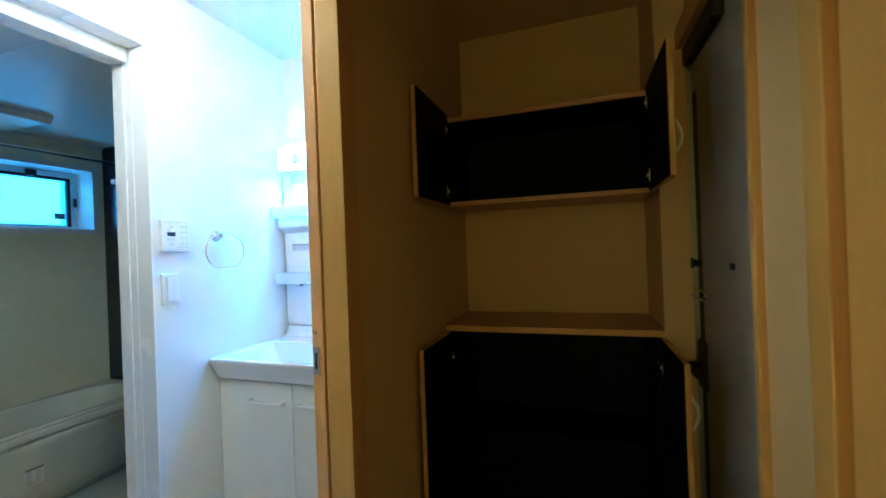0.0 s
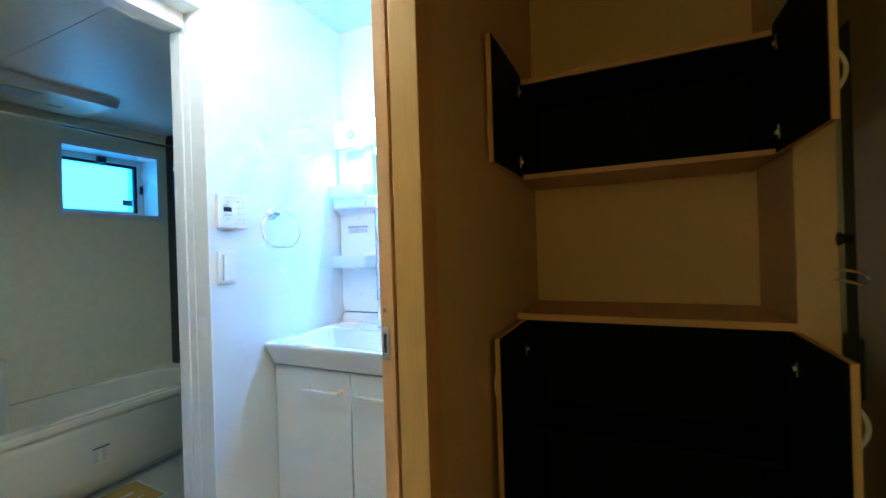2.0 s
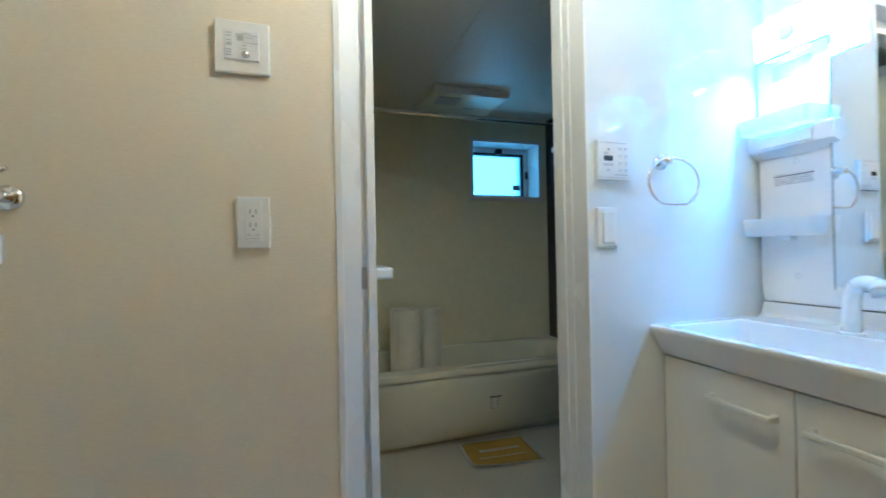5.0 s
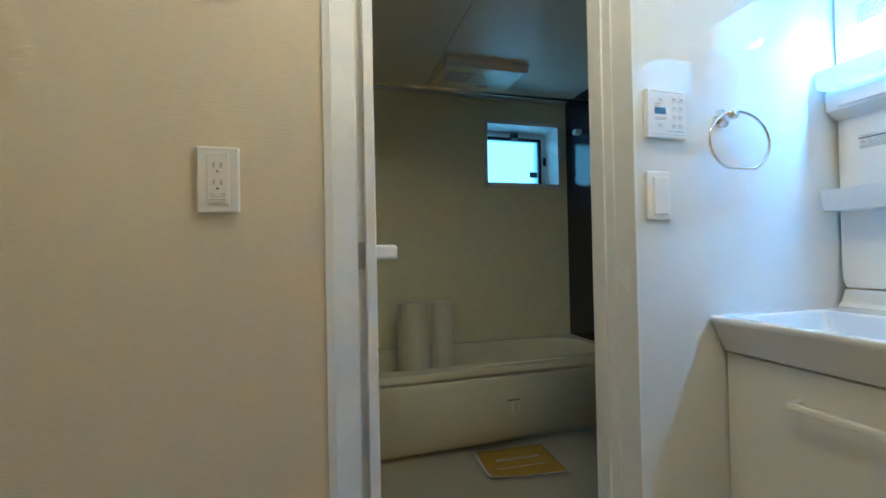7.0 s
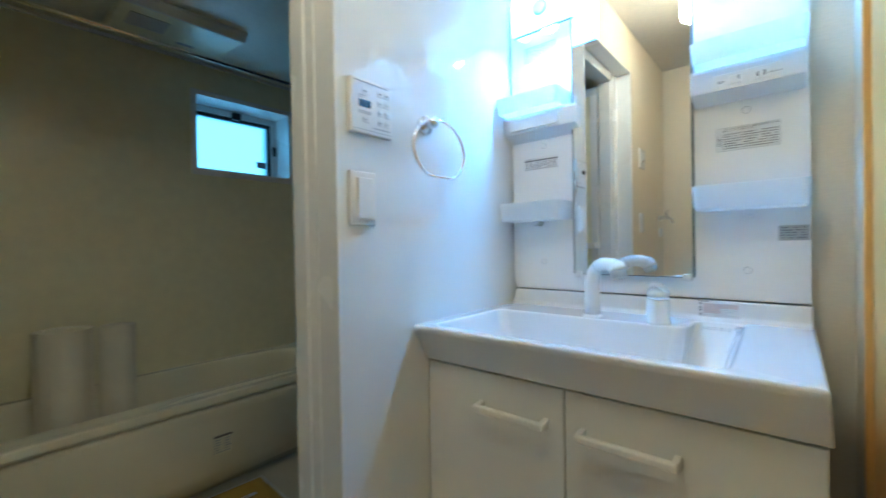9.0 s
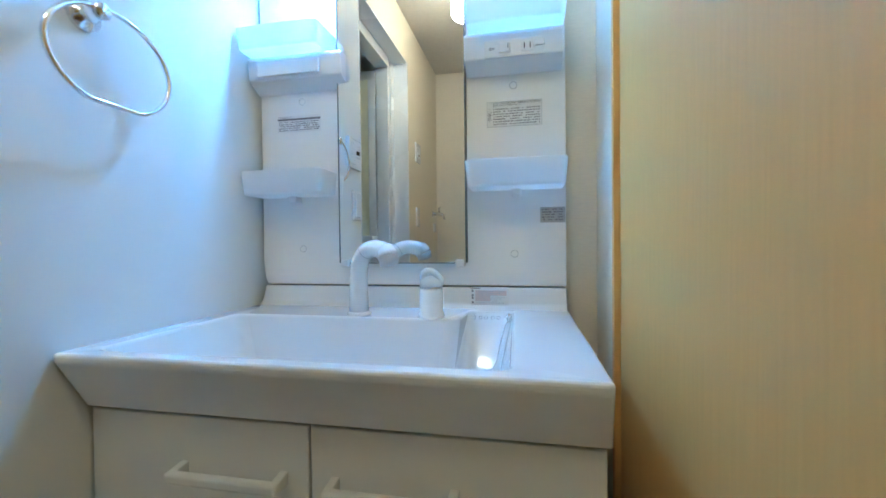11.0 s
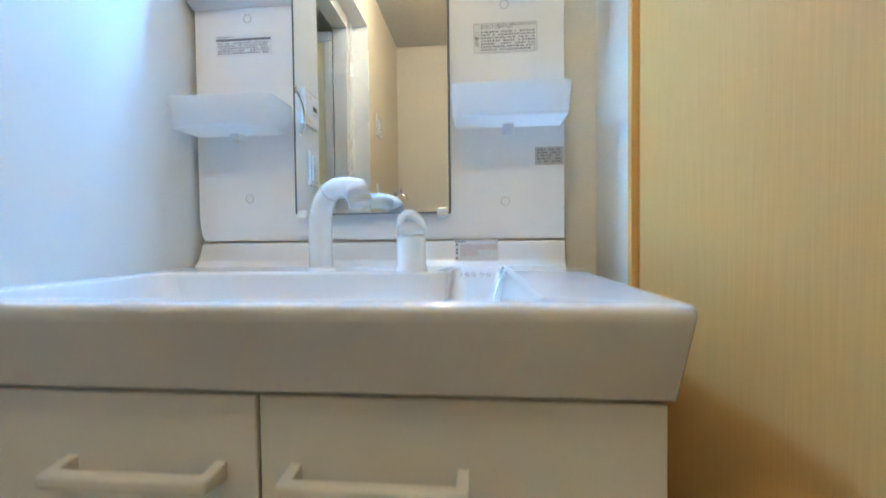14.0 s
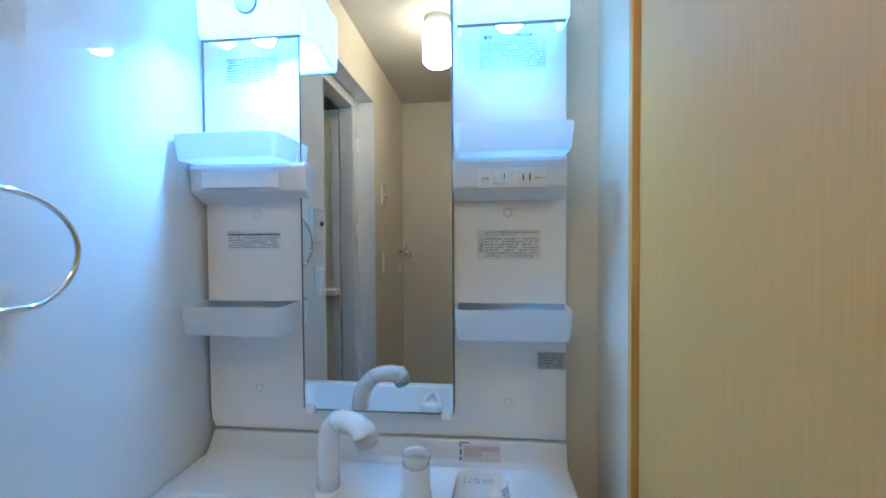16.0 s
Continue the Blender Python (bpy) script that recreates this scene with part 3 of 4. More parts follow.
for x in (-0.833, -0.821):
    part("slot", bm_box(x - 0.0012, x + 0.0012, 2.9012, 2.9024, 1.417, 1.428), BLACK, sp)
for x, z in ((-1.375, 1.365), (-0.858, 1.362), (-1.378, 1.000), (-0.858, 0.985)):
    part("screw_cap", bm_tube([(x + 0.008 * math.cos(k * math.pi / 12), 2.9569, z + 0.008 * math.sin(k * math.pi / 12)) for k in range(24)], 0.0006, 6, closed=True), GREYINK, mc)


def sticker(name, x0, x1, z0, z1, y, paper, rows, label, ink=None, head=False, seed=0, gap=0.004, skip=0):
    """A thin printed label: paper with bars for the lines of small print."""
    rnd = random.Random(seed)
    o = thing(name, label, "label")
    part("paper", bm_box(x0, x1, y - 0.0006, y, z0, z1), paper, o)
    bm = bmesh.new()
    step = (z1 - z0) / (rows + 1)
    for i in range(skip, rows):
        z = z1 - step * (i + 0.9)
        x = x0 + gap
        while x < x1 - 0.006:
            w = min(rnd.uniform(0.0012, 0.006), x1 - 0.004 - x)
            if rnd.random() < 0.9:
                bm_box(x, x + w, y - 0.0010, y - 0.0005, z - step * 0.22, z + step * 0.20, bm=bm)
            x += w + rnd.uniform(0.0008, 0.002)
    part("print", bm, ink or GREYINK, o)
    if head:
        part("heading", bm_box(x0 + 0.001, x1 - 0.001, y - 0.0013, y - 0.0005, z1 - step * 0.95, z1 - step * 0.15), INK, o)
    return o


Y = 2.9568
a = sticker("warning_label", -0.917, -0.796, 1.271, 1.327, Y, PAPER, 9, "white warning label with grey small print on the mirror column", INK, seed=1, gap=0.014, skip=2)
for x0, x1, z0, z1 in ((-0.917, -0.796, 1.3262, 1.327), (-0.917, -0.796, 1.271, 1.2718), (-0.917, -0.9162, 1.271, 1.327), (-0.7968, -0.796, 1.271, 1.327)):
    part("border", bm_box(x0, x1, Y - 0.0012, Y - 0.0005, z0, z1), GREYINK, a)


def words(parent, body, x, y, z, size, ink, align="LEFT"):
    """Small raised print facing the basin."""
    cu = bpy.data.curves.new("words", "FONT")
    cu.body, cu.size, cu.align_x, cu.align_y, cu.extrude = body, size, align, "CENTER", 0.0002
    tmp = new("words", cu)
    me = bpy.data.meshes.new_from_object(tmp.evaluated_get(bpy.context.evaluated_depsgraph_get()))
    bpy.data.objects.remove(tmp)
    me.materials.append(ink)
    wd = new("words", me)
    wd.parent, wd.matrix_basis = parent, pose(x, y, z, 90, 0, 0)


words(a, "警\n告", -0.9105, Y - 0.0012, 1.293, 0.0095, INK, "CENTER")
words(a, "コンセントをご使用の際は、消費電力の合計が1200Wを\n超えないようにご使用ください。", -0.9035, Y - 0.0012, 1.3205, 0.0042, INK)
part("warning_triangle", bm_tube([(-0.9150, Y - 0.0009, 1.3060), (-0.9060, Y - 0.0009, 1.3060), (-0.9105, Y - 0.0009, 1.3140)], 0.0004, 6, closed=True), INK, a)
words(sp, "照明", -0.901, 2.9030, 1.421, 0.0062, INK, "CENTER")
words(sp, "1200Wまで", -0.803, 2.9030, 1.421, 0.0046, INK, "CENTER")
nl = sticker("notice_label", -1.443, -1.325, 1.291, 1.326, Y, PAPER, 6, "white notice label with a dark heading on the mirror column", INK, True, 2)
part("paper", bm_box(-1.443, -1.325, Y - 0.0006, Y, 1.326, 1.332), PAPER, nl)
words(nl, "くもり止めコート", -1.4415, Y - 0.0012, 1.3285, 0.0048, INK)
cl_ = sticker("caution_label", -0.915, -0.782, 1.639, 1.708, Y, PAPER, 12, "white caution label with small print under the lamp", GREYINK, seed=3, skip=2)
words(cl_, "警告", -0.904, Y - 0.0014, 1.7025, 0.0088, INK)
words(cl_, "ご使用上の注意", -0.846, Y - 0.0014, 1.7040, 0.0052, INK)
sticker("caution_label", -1.440, -1.322, 1.635, 1.691, Y, PAPER, 9, "white caution label with small print under the lamp", INK, seed=4)
sl = sticker("rating_label", -0.801, -0.748, 1.054, 1.088, Y, SILVERP, 5, "small silver rating label at the column's edge", INK, seed=5)
rd = thing("care_label", "white care label with pale red print on the splash back", "label")
CY = 2.9434
part("paper", bm_box(-0.956, -0.873, CY, CY + 0.0006, 0.861, 0.911), CERAMIC, rd)
part("red_field", bm_box(-0.946, -0.912, CY - 0.0004, CY + 0.0001, 0.879, 0.903), PINK, rd)
part("red_field", bm_box(-0.912, -0.876, CY - 0.0004, CY + 0.0001, 0.892, 0.903), PINK, rd)
b = bmesh.new()
rnd = random.Random(12)
for i in range(7):
    x = -0.945
    while x < -0.882 - 0.01 * (i % 3):
        w = rnd.uniform(0.002, 0.006)
        bm_box(x, x + w, CY - 0.0008, CY - 0.0002, 0.9005 - i * 0.0043, 0.9017 - i * 0.0043, bm=b)
        x += w + rnd.uniform(0.001, 0.003)
part("print", b, GREYINK, rd)
b = bm_box(-0.956, -0.935, CY - 0.0006, CY, 0.9068, 0.9092)
bm_box(-0.956, -0.931, CY - 0.0006, CY, 0.8665, 0.8690, bm=b)
for z in (0.902, 0.892, 0.886, 0.876):
    bm_box(-0.9545, -0.9500, CY - 0.0006, CY, z - 0.0023, z + 0.0023, 0.0002, bm=b)
part("heading", b, INK, rd)
part("paper", bm_prism([(2.9290, 0.8560), (2.9145, 0.837), (2.9135, 0.837), (2.9280, 0.8560)], "x", -0.956, -0.880), CERAMIC, rd)
for k, x in enumerate((-0.948, -0.932, -0.920, -0.905, -0.893)):
    q = 0.0055 if k == 0 else 0.0036
    part("icon", bm_tube([(x + q * math.cos(math.pi * n / 8), 2.9198 + 0.6 * q * math.sin(math.pi * n / 8), 0.846 + 0.8 * q * math.sin(math.pi * n / 8)) for n in range(16)], 0.0005, 6, closed=True), INK, rd)

# ---- things on the washroom walls ----
rc = thing("bath_remote", "white bath heater remote panel on the glossy wall", "remote panel")
part("panel", bm_box(-1.496, -1.480, 2.292, 2.408, 1.302, 1.420, 0.003), PLASTIC, rc)
part("display", bm_box(-1.4805, -1.4790, 2.313, 2.345, 1.359, 1.375, 0.0005), NAVY, rc, "small dark display")
for y0, y1, z in ((2.300, 2.362, 1.4135), (2.366, 2.396, 1.413), (2.313, 2.330, 1.3835), (2.313, 2.326, 1.379), (2.312, 2.346, 1.350), (2.312, 2.346, 1.346), (2.352, 2.400, 1.318)):
    part("print", bm_box(-1.4805, -1.4792, y0, y1, z - 0.0010, z + 0.0010), GREYINK, rc)
for y, z, q in ((2.330, 1.393, 0.008), (2.330, 1.332, 0.008)) + tuple((2.372 + 0.020 * i, 1.332 + 0.0215 * j, 0.0068) for i in range(2) for j in range(4)):
    k = part("button", bm_box(-1.4805, -1.4782, y - q, y + q, z - 0.0062, z + 0.0062, 0.0012), PAPER, rc)
    part("print", bm_box(-1.4785, -1.4778, y - q * 0.6, y + q * 0.4, z - 0.0012, z + 0.0016), GREYP if z < 1.39 else INK, k)
part("flap_seam", bm_box(-1.4802, -1.4796, 2.294, 2.406, 1.3095, 1.3108), GREYP, rc)


def wall_plate(name, y0, y1, z0, z1, label, category):
    o = thing(name, label, category)
    part("plate", bm_box(-1.5, -1.490, y0, y1, z0, z1, 0.003), PLASTIC, o)
    return o


sw = thing("light_switch", "white rocker light switch on the glossy wall", "light switch")
part("plate", bm_box(-1.496, -1.486, 2.291, 2.361, 1.103, 1.221, 0.003), PLASTIC, sw)
part("rocker", bm_box(-1.487, -1.480, 2.307, 2.349, 1.115, 1.207, 0.003), PLASTIC, sw)
ou = wall_plate("wall_outlet", 1.325, 1.395, 1.114, 1.233, "white double wall outlet on cream wallpaper", "outlet")
part("face", bm_box(-1.4905, -1.4885, 1.342, 1.378, 1.128, 1.222, 0.001), PLASTIC, ou)
for z in (1.199, 1.168):
    for y in (1.3535, 1.3655):
        part("slot", bm_box(-1.4888, -1.4882, y - 0.002, y + 0.002, z - 0.005, z + 0.005), GREYP, ou)
    part("earth_hole", bm_tube([(-1.4888, 1.3595, z - 0.011), (-1.4880, 1.3595, z - 0.011)], 0.0024, 10), INK, ou)
part("earth_flap", bm_box(-1.4888, -1.4870, 1.346, 1.374, 1.131, 1.144, 0.001), PLASTIC, ou)
for z, y0, y1 in ((1.1465, 1.347, 1.354), (1.1465, 1.366, 1.373), (1.1425, 1.348, 1.372), (1.1365, 1.346, 1.374)):
    part("print", bm_box(-1.4872, -1.4866, y0, y1, z - 0.0008, z + 0.0008), GREYP, ou)
s2 = wall_plate("fan_switch", 1.285, 1.400, 1.515, 1.635, "white ventilation switch plate on cream wallpaper", "wall switch")
part("face", bm_box(-1.4905, -1.488, 1.306, 1.378, 1.543, 1.612, 0.001), PAPER, s2)
part("knob", bm_tube([(-1.488, 1.350, 1.557), (-1.483, 1.350, 1.557), (-1.480, 1.350, 1.557)], [0.0078, 0.0072, 0.005], 18), STEEL, s2)
part("print", bm_box(-1.4885, -1.4874, 1.332, 1.345, 1.588, 1.600), GREYP, s2)
for y0, y1, z in ((1.342, 1.360, 1.606), (1.330, 1.374, 1.602), (1.330, 1.366, 1.597), (1.345, 1.376, 1.584), (1.343, 1.352, 1.578), (1.343, 1.352, 1.570), (1.307, 1.377, 1.5445)):
    part("print", bm_box(-1.4885, -1.4872, y0, y1, z - 0.0009, z + 0.0009), GREYINK, s2)
for z in (1.604, 1.597, 1.587, 1.581, 1.577, 1.566, 1.560, 1.554):
    part("print", bm_box(-1.4885, -1.4872, 1.309, 1.320, z - 0.0011, z + 0.0011), GREYINK, s2)

tr = thing("towel_ring", "chrome towel ring on a round wall mount", "towel ring")
part("mount", bm_tube([(-1.497, 2.534, 1.365), (-1.489, 2.534, 1.365), (-1.487, 2.534, 1.365), (-1.47, 2.534, 1.367), (-1.455, 2.534, 1.366)], [0.024, 0.024, 0.013, 0.011, 0.012], 20), CHROME, tr)
ringp = []
for i in range(48):
    a = 2 * math.pi * i / 48
    y, z = math.cos(a) * 0.098, math.sin(a) * 0.076
    ringp.append((-1.462, 2.556 + y, 1.299 + max(z, -0.068)))
part("ring", bm_tube(ringp, 0.004, 10, closed=True), CHROME, tr)

tap = thing("washing_tap", "chrome washing-machine tap on cream wallpaper", "tap")
part("flange", bm_tube([(-1.50, 0.915, 1.222), (-1.49, 0.915, 1.222)], 0.024, 20), CHROME, tap)
part("valve", bm_tube([(-1.49, 0.915, 1.222), (-1.45, 0.915, 1.222), (-1.42, 0.915, 1.21), (-1.41, 0.915, 1.18)], [0.012, 0.014, 0.011, 0.011], 14), CHROME, tap)
part("lever", bm_tube([(-1.45, 0.915, 1.225), (-1.45, 0.915, 1.262), (-1.435, 0.945, 1.27)], [0.008, 0.007, 0.005], 10), CHROME, tap)
p2 = wall_plate("drain_plate", 0.845, 0.905, 1.09, 1.15, "small white wall plate below the tap", "wall plate")

cl = thing("ceiling_lamp", "white glass cylinder ceiling lamp glowing warm", "ceiling lamp")
part("base", bm_lathe(-1.11, 1.88, [(0.060, 2.262), (0.060, 2.304)], 32), PLASTIC, cl)
part("shade", bm_lathe(-1.11, 1.88, [(0.0665, 2.112), (0.067, 2.262)], 32), GLOBE, cl, "glowing opal glass shade")
part("shade_end", bm_lathe(-1.11, 1.88, [(0.02, 2.090), (0.05, 2.094), (0.062, 2.104), (0.0662, 2.1118)], 32), GLOBE_END, cl, "bright rounded lower end of the shade")

# ---- bathroom ----
tub = thing("bathtub", "white acrylic bathtub with a rounded front apron along the window wall", "bathtub")


def tub_shell():
    bm = bmesh.new()
    x0, x1, y0, y1 = -3.213, -2.600, 1.305, 3.178
    zr = 0.447
    o = [bm.verts.new(p) for p in ((x0, y0, zr), (x1, y0, zr), (x1, y1, zr), (x0, y1, zr))]
    n = 64

    def oval(cx, cy, rx, ry, z):
        out = []
        for k in range(n):
            a = 2 * math.pi * (k + 0.5) / n
            c, s = math.cos(a), math.sin(a)
            e = 0.5
            out.append(bm.verts.new((cx + rx * math.copysign(abs(c) ** e, c), cy + ry * math.copysign(abs(s) ** e, s), z)))
        return out

    cx, cy = (x0 + x1) / 2 - 0.004, (y0 + y1) / 2
    loops = []
    for rx, ry, z in ((0.272, 0.880, 0), (0.268, 0.875, -0.002), (0.263, 0.868, -0.007), (0.258, 0.860, -0.018), (0.250, 0.840, -0.07), (0.240, 0.810, -0.15),
                      (0.226, 0.760, -0.25), (0.205, 0.700, -0.34), (0.185, 0.660, -0.385), (0.15, 0.60, -0.405)):
        loops.append(oval(cx, cy, rx, ry, zr + z))
    for a, c in zip(loops, loops[1:]):
        for k in range(n):
            bm.faces.new((a[k], a[(k + 1) % n], c[(k + 1) % n], c[k])).smooth = True
    bm.faces.new(loops[-1])
    q = n // 4
    top = loops[0]
    corner = [o[2], o[3], o[0], o[1]]
    for s in range(4):
        for k in range(s * q, s * q + q - 1):
            bm.faces.new((corner[s], top[k], top[(k + 1) % n]))
        bm.faces.new((corner[s], top[(s * q + q - 1) % n], top[((s + 1) * q) % n], corner[(s + 1) % 4]))
    bmesh.ops.recalc_face_normals(bm, faces=bm.faces)
    return bm


part("shell", tub_shell(), TUB, tub)
part("rim_lip", bm_box(-2.640, -2.600, 1.305, 3.178, 0.412, 0.4486, 0.007, 4), TUB, tub)
b = bm_prism([(-2.640, 0.399), (-2.618, 0.398), (-2.611, 0.394), (-2.607, 0.385), (-2.606, 0.36), (-2.607, 0.28), (-2.611, 0.20), (-2.622, 0.13),
              (-2.645, 0.075), (-2.685, 0.03), (-2.73, 0.006), (-2.76, 0.0), (-2.82, 0.0), (-2.82, 0.399)], "y", 1.31, 3.16)
for f in b.faces:
    f.smooth = len(f.verts) == 4 and f.calc_center_median().x > -2.75
part("apron", b, TUB, tub, "rounded white front apron")
part("step", bm_box(-2.82, -2.628, 1.31, 3.16, 0.3985, 0.4125), TUB, tub)
part("arm_rest", bm_tube([(-2.715, 2.10, 0.395), (-2.700, 2.35, 0.425), (-2.690, 2.75, 0.428), (-2.70, 2.98, 0.415)], [0.008, 0.018, 0.018, 0.010], 12), TUB, tub)
lb = thing("tub_label", "grey printed label on the bathtub apron", "label")
Mx = Matrix.Translation((-2.6085, 2.452, 0.235)) @ Matrix.Rotation(radians(3), 4, "Y")
b = bm_box(-0.001, 0.0012, -0.036, 0.036, -0.042, 0.042)
part("paper", b, TUB, lb)
part("heading", bm_box(0.001, 0.002, -0.036, 0.036, 0.033, 0.042), INK, lb)
b = bmesh.new()
rnd = random.Random(3)
for i in range(6):
    for y in (-0.033, 0.004):
        bm_box(0.001, 0.002, y, y + rnd.uniform(0.018, 0.03), 0.021 - i * 0.0105, 0.025 - i * 0.0105, bm=b)
part("print", b, GREYINK, lb)
lb.matrix_world = Mx

mt = thing("floor_notice", "ochre printed paper notice with white margins lying on the bath floor", "paper notice")


def curled(x0, x1, y0, y1, lift):
    """A thin sheet whose near corners rise a little from the floor."""
    bm = bmesh.new()
    nx, ny = 12, 14

    def height(x, y):
        u, v = (x + 0.15) / 0.30, (y + 0.195) / 0.39
        return 0.016 * max(0.0, u - 0.55) ** 2 / 0.2 * (1 - v) + 0.012 * max(0.0, u - 0.7) ** 2 / 0.09 * max(0.0, 0.35 - v) / 0.35 + 0.003 * max(0.0, v - 0.8)

    rows = [[bm.verts.new((x0 + (x1 - x0) * i / nx, y0 + (y1 - y0) * k / ny, lift + height(x0 + (x1 - x0) * i / nx, y0 + (y1 - y0) * k / ny))) for k in range(ny + 1)] for i in range(nx + 1)]
    for a, c in zip(rows, rows[1:]):
        for k in range(ny):
            bm.faces.new((a[k], c[k], c[k + 1], a[k + 1])).smooth = True
    ext = bmesh.ops.extrude_face_region(bm, geom=bm.faces[:])
    for v in ext["geom"]:
        if isinstance(v, bmesh.types.BMVert):
            v.co.z += 0.0006
    bmesh.ops.recalc_face_normals(bm, faces=bm.faces)
    return bm


part("sheet", curled(-0.15, 0.15, -0.195, 0.195, 0.0), PAPER, mt)
part("print_field", curled(-0.138, 0.138, -0.182, 0.182, 0.0009), OCHRE, mt)
part("print_bar", curled(-0.038, -0.018, -0.11, 0.12, 0.0018), PAPER, mt)
part("print_bar", curled(-0.030, -0.024, -0.08, 0.09, 0.0027), OCHRE, mt)
part("print_bar", curled(0.045, 0.051, -0.13, 0.13, 0.0018), PAPER, mt)
mt.matrix_world = pose(-2.523, 2.436, 0.001, 0, 0, -3)


lid = thing("bath_shutter_roll", "white roll-up bath cover standing rolled in the tub", "bath cover")


def lid_roll(name, x, y, r, h, turn, label):
    """One coil of the ribbed lid: an open spiral sheet with its own thickness."""
    bm = bmesh.new()
    n, w, steps = 48, 0.010, 74
    rows = []
    for k in range(steps + 1):
        a = turn + 2 * math.pi * k / n
        rr = r - 0.013 * k / n
        rib = 0.0012 * abs(math.sin(k * math.pi / 3))
        ca, sa = math.cos(a), math.sin(a)
        rows.append([bm.verts.new((x + q * ca, y + q * sa, z)) for q, z in ((rr + rib, 0.06), (rr + rib, h), (rr - w, h - 0.004), (rr - w, 0.06))])
    for p, q in zip(rows, rows[1:]):
        for s in range(4):
            bm.faces.new((p[s], q[s], q[(s + 1) % 4], p[(s + 1) % 4]))
    bm.faces.new(rows[0][::-1])
    bm.faces.new(rows[-1])
    bmesh.ops.recalc_face_normals(bm, faces=bm.faces)
    part(name, bm, ROLL, lid, label)


lid_roll("coil", -2.92, 2.000, 0.094, 0.755, math.pi / 2, "wide coil of the lid")
lid_roll("coil", -2.92, 2.166, 0.066, 0.750, math.pi * 1.5, "narrow coil of the lid")

win = tagged(new("window_1"), "small white tilting window with a frosted pane", "window", kind="structure")
for nm, x0, x1, y0, y1, z0, z1 in (("sill", -3.42, -3.207, 2.574, 3.122, 1.478, 1.496), ("reveal", -3.42, -3.207, 2.574, 2.583, 1.496, 1.900), ("reveal", -3.42, -3.207, 3.112, 3.122, 1.496, 1.900), ("reveal", -3.42, -3.207, 2.574, 3.122, 1.894, 1.906)):
    part(nm, bm_box(x0, x1, y0, y1, z0, z1, 0.001), WHITE, win)
for y0, y1, z0, z1 in ((2.556, 3.140, 1.906, 1.922), (2.556, 3.140, 1.462, 1.478), (2.556, 2.574, 1.478, 1.906), (3.122, 3.140, 1.478, 1.906)):
    part("flange", bm_box(-3.2152, -3.208, y0, y1, z0, z1, 0.0015), WHITE, win)
fx = -3.425
part("frame", bm_box(fx, fx + 0.05, 2.583, 3.112, 1.496, 1.522, 0.002), WHITE, win)
part("frame", bm_box(fx, fx + 0.05, 2.583, 3.112, 1.858, 1.894, 0.002), WHITE, win)
part("frame", bm_box(fx, fx + 0.05, 2.583, 2.628, 1.522, 1.858, 0.002), WHITE, win)
part("frame", bm_box(fx, fx + 0.05, 3.078, 3.112, 1.522, 1.858, 0.002), WHITE, win)
part("gasket", bm_box(fx + 0.012, fx + 0.034, 2.628, 2.640, 1.522, 1.858), ALU, win)
part("gasket", bm_box(fx + 0.012, fx + 0.04, 3.060, 3.078, 1.522, 1.858), BLACK, win)
part("gasket", bm_box(fx + 0.012, fx + 0.04, 2.640, 3.060, 1.840, 1.858), BLACK, win)
part("gasket", bm_box(fx + 0.012, fx + 0.034, 2.640, 3.060, 1.522, 1.532), ALU, win)
pn = part("pane", bm_box(fx + 0.020, fx + 0.026, 2.640, 3.060, 1.532, 1.840), FROSTED, win)
pn.visible_shadow = False
part("latch", bm_box(fx + 0.04, fx + 0.075, 2.83, 2.88, 1.845, 1.885, 0.004), BLACK, win)
part("latch", bm_box(fx + 0.04, fx + 0.065, 3.088, 3.104, 1.66, 1.72, 0.004), BLACK, win)
part("mark", bm_box(fx + 0.0262, fx + 0.028, 2.99, 3.05, 1.575, 1.615), INK, win)
bd = tagged(part("backdrop", bm_box(-4.4, -4.38, -1.0, 6.5, -0.5, 4.0), SKYGLOW), "pale evening sky outside the window", "sky", kind="structure")

fan = thing("bath_dryer", "white ceiling dryer unit with a vent grille", "ventilation unit")
part("housing", bm_box(-3.12, -2.745, 2.17, 2.64, 2.040, 2.0755, 0.006), BATHWALL, fan)
part("front_strip", bm_prism([(-2.757, 2.0745), (-2.757, 2.034), (-2.748, 2.036), (-2.728, 2.0600), (-2.726, 2.0745)], "y", 2.165, 2.645, 0.001), PLASTIC, fan)
part("seam", bm_box(-2.762, -2.756, 2.170, 2.640, 2.0385, 2.0400), INK, fan)
part("grille_recess", bm_box(-2.95, -2.83, 2.22, 2.36, 2.0385, 2.041), BLACK, fan)
for i in range(9):
    part("slat", bm_box(-2.95 + i * 0.0138, -2.943 + i * 0.0138, 2.22, 2.36, 2.0365, 2.0400), PLASTIC, fan)
part("grille_recess", bm_box(-3.0, -2.98, 2.43, 2.50, 2.0385, 2.0405), GREYINK, fan)
rod = thing("drying_rod", "stainless drying rod across the bathroom below the ceiling", "rod")
part("rod", bm_tube([(-2.61, 1.30, 1.846), (-2.61, 3.182, 1.846)], 0.0085, 14), RODM, rod)
part("bracket", bm_lathe(-2.61, 1.31, [(0.02, 1.826), (0.02, 1.866)], 16), STEEL, rod)
part("bracket", bm_tube([(-2.61, 3.181, 1.846), (-2.61, 3.165, 1.846)], 0.022, 16), STEEL, rod)
sh = thing("shower_hook", "white shower holder on the dark bath wall", "shower holder")
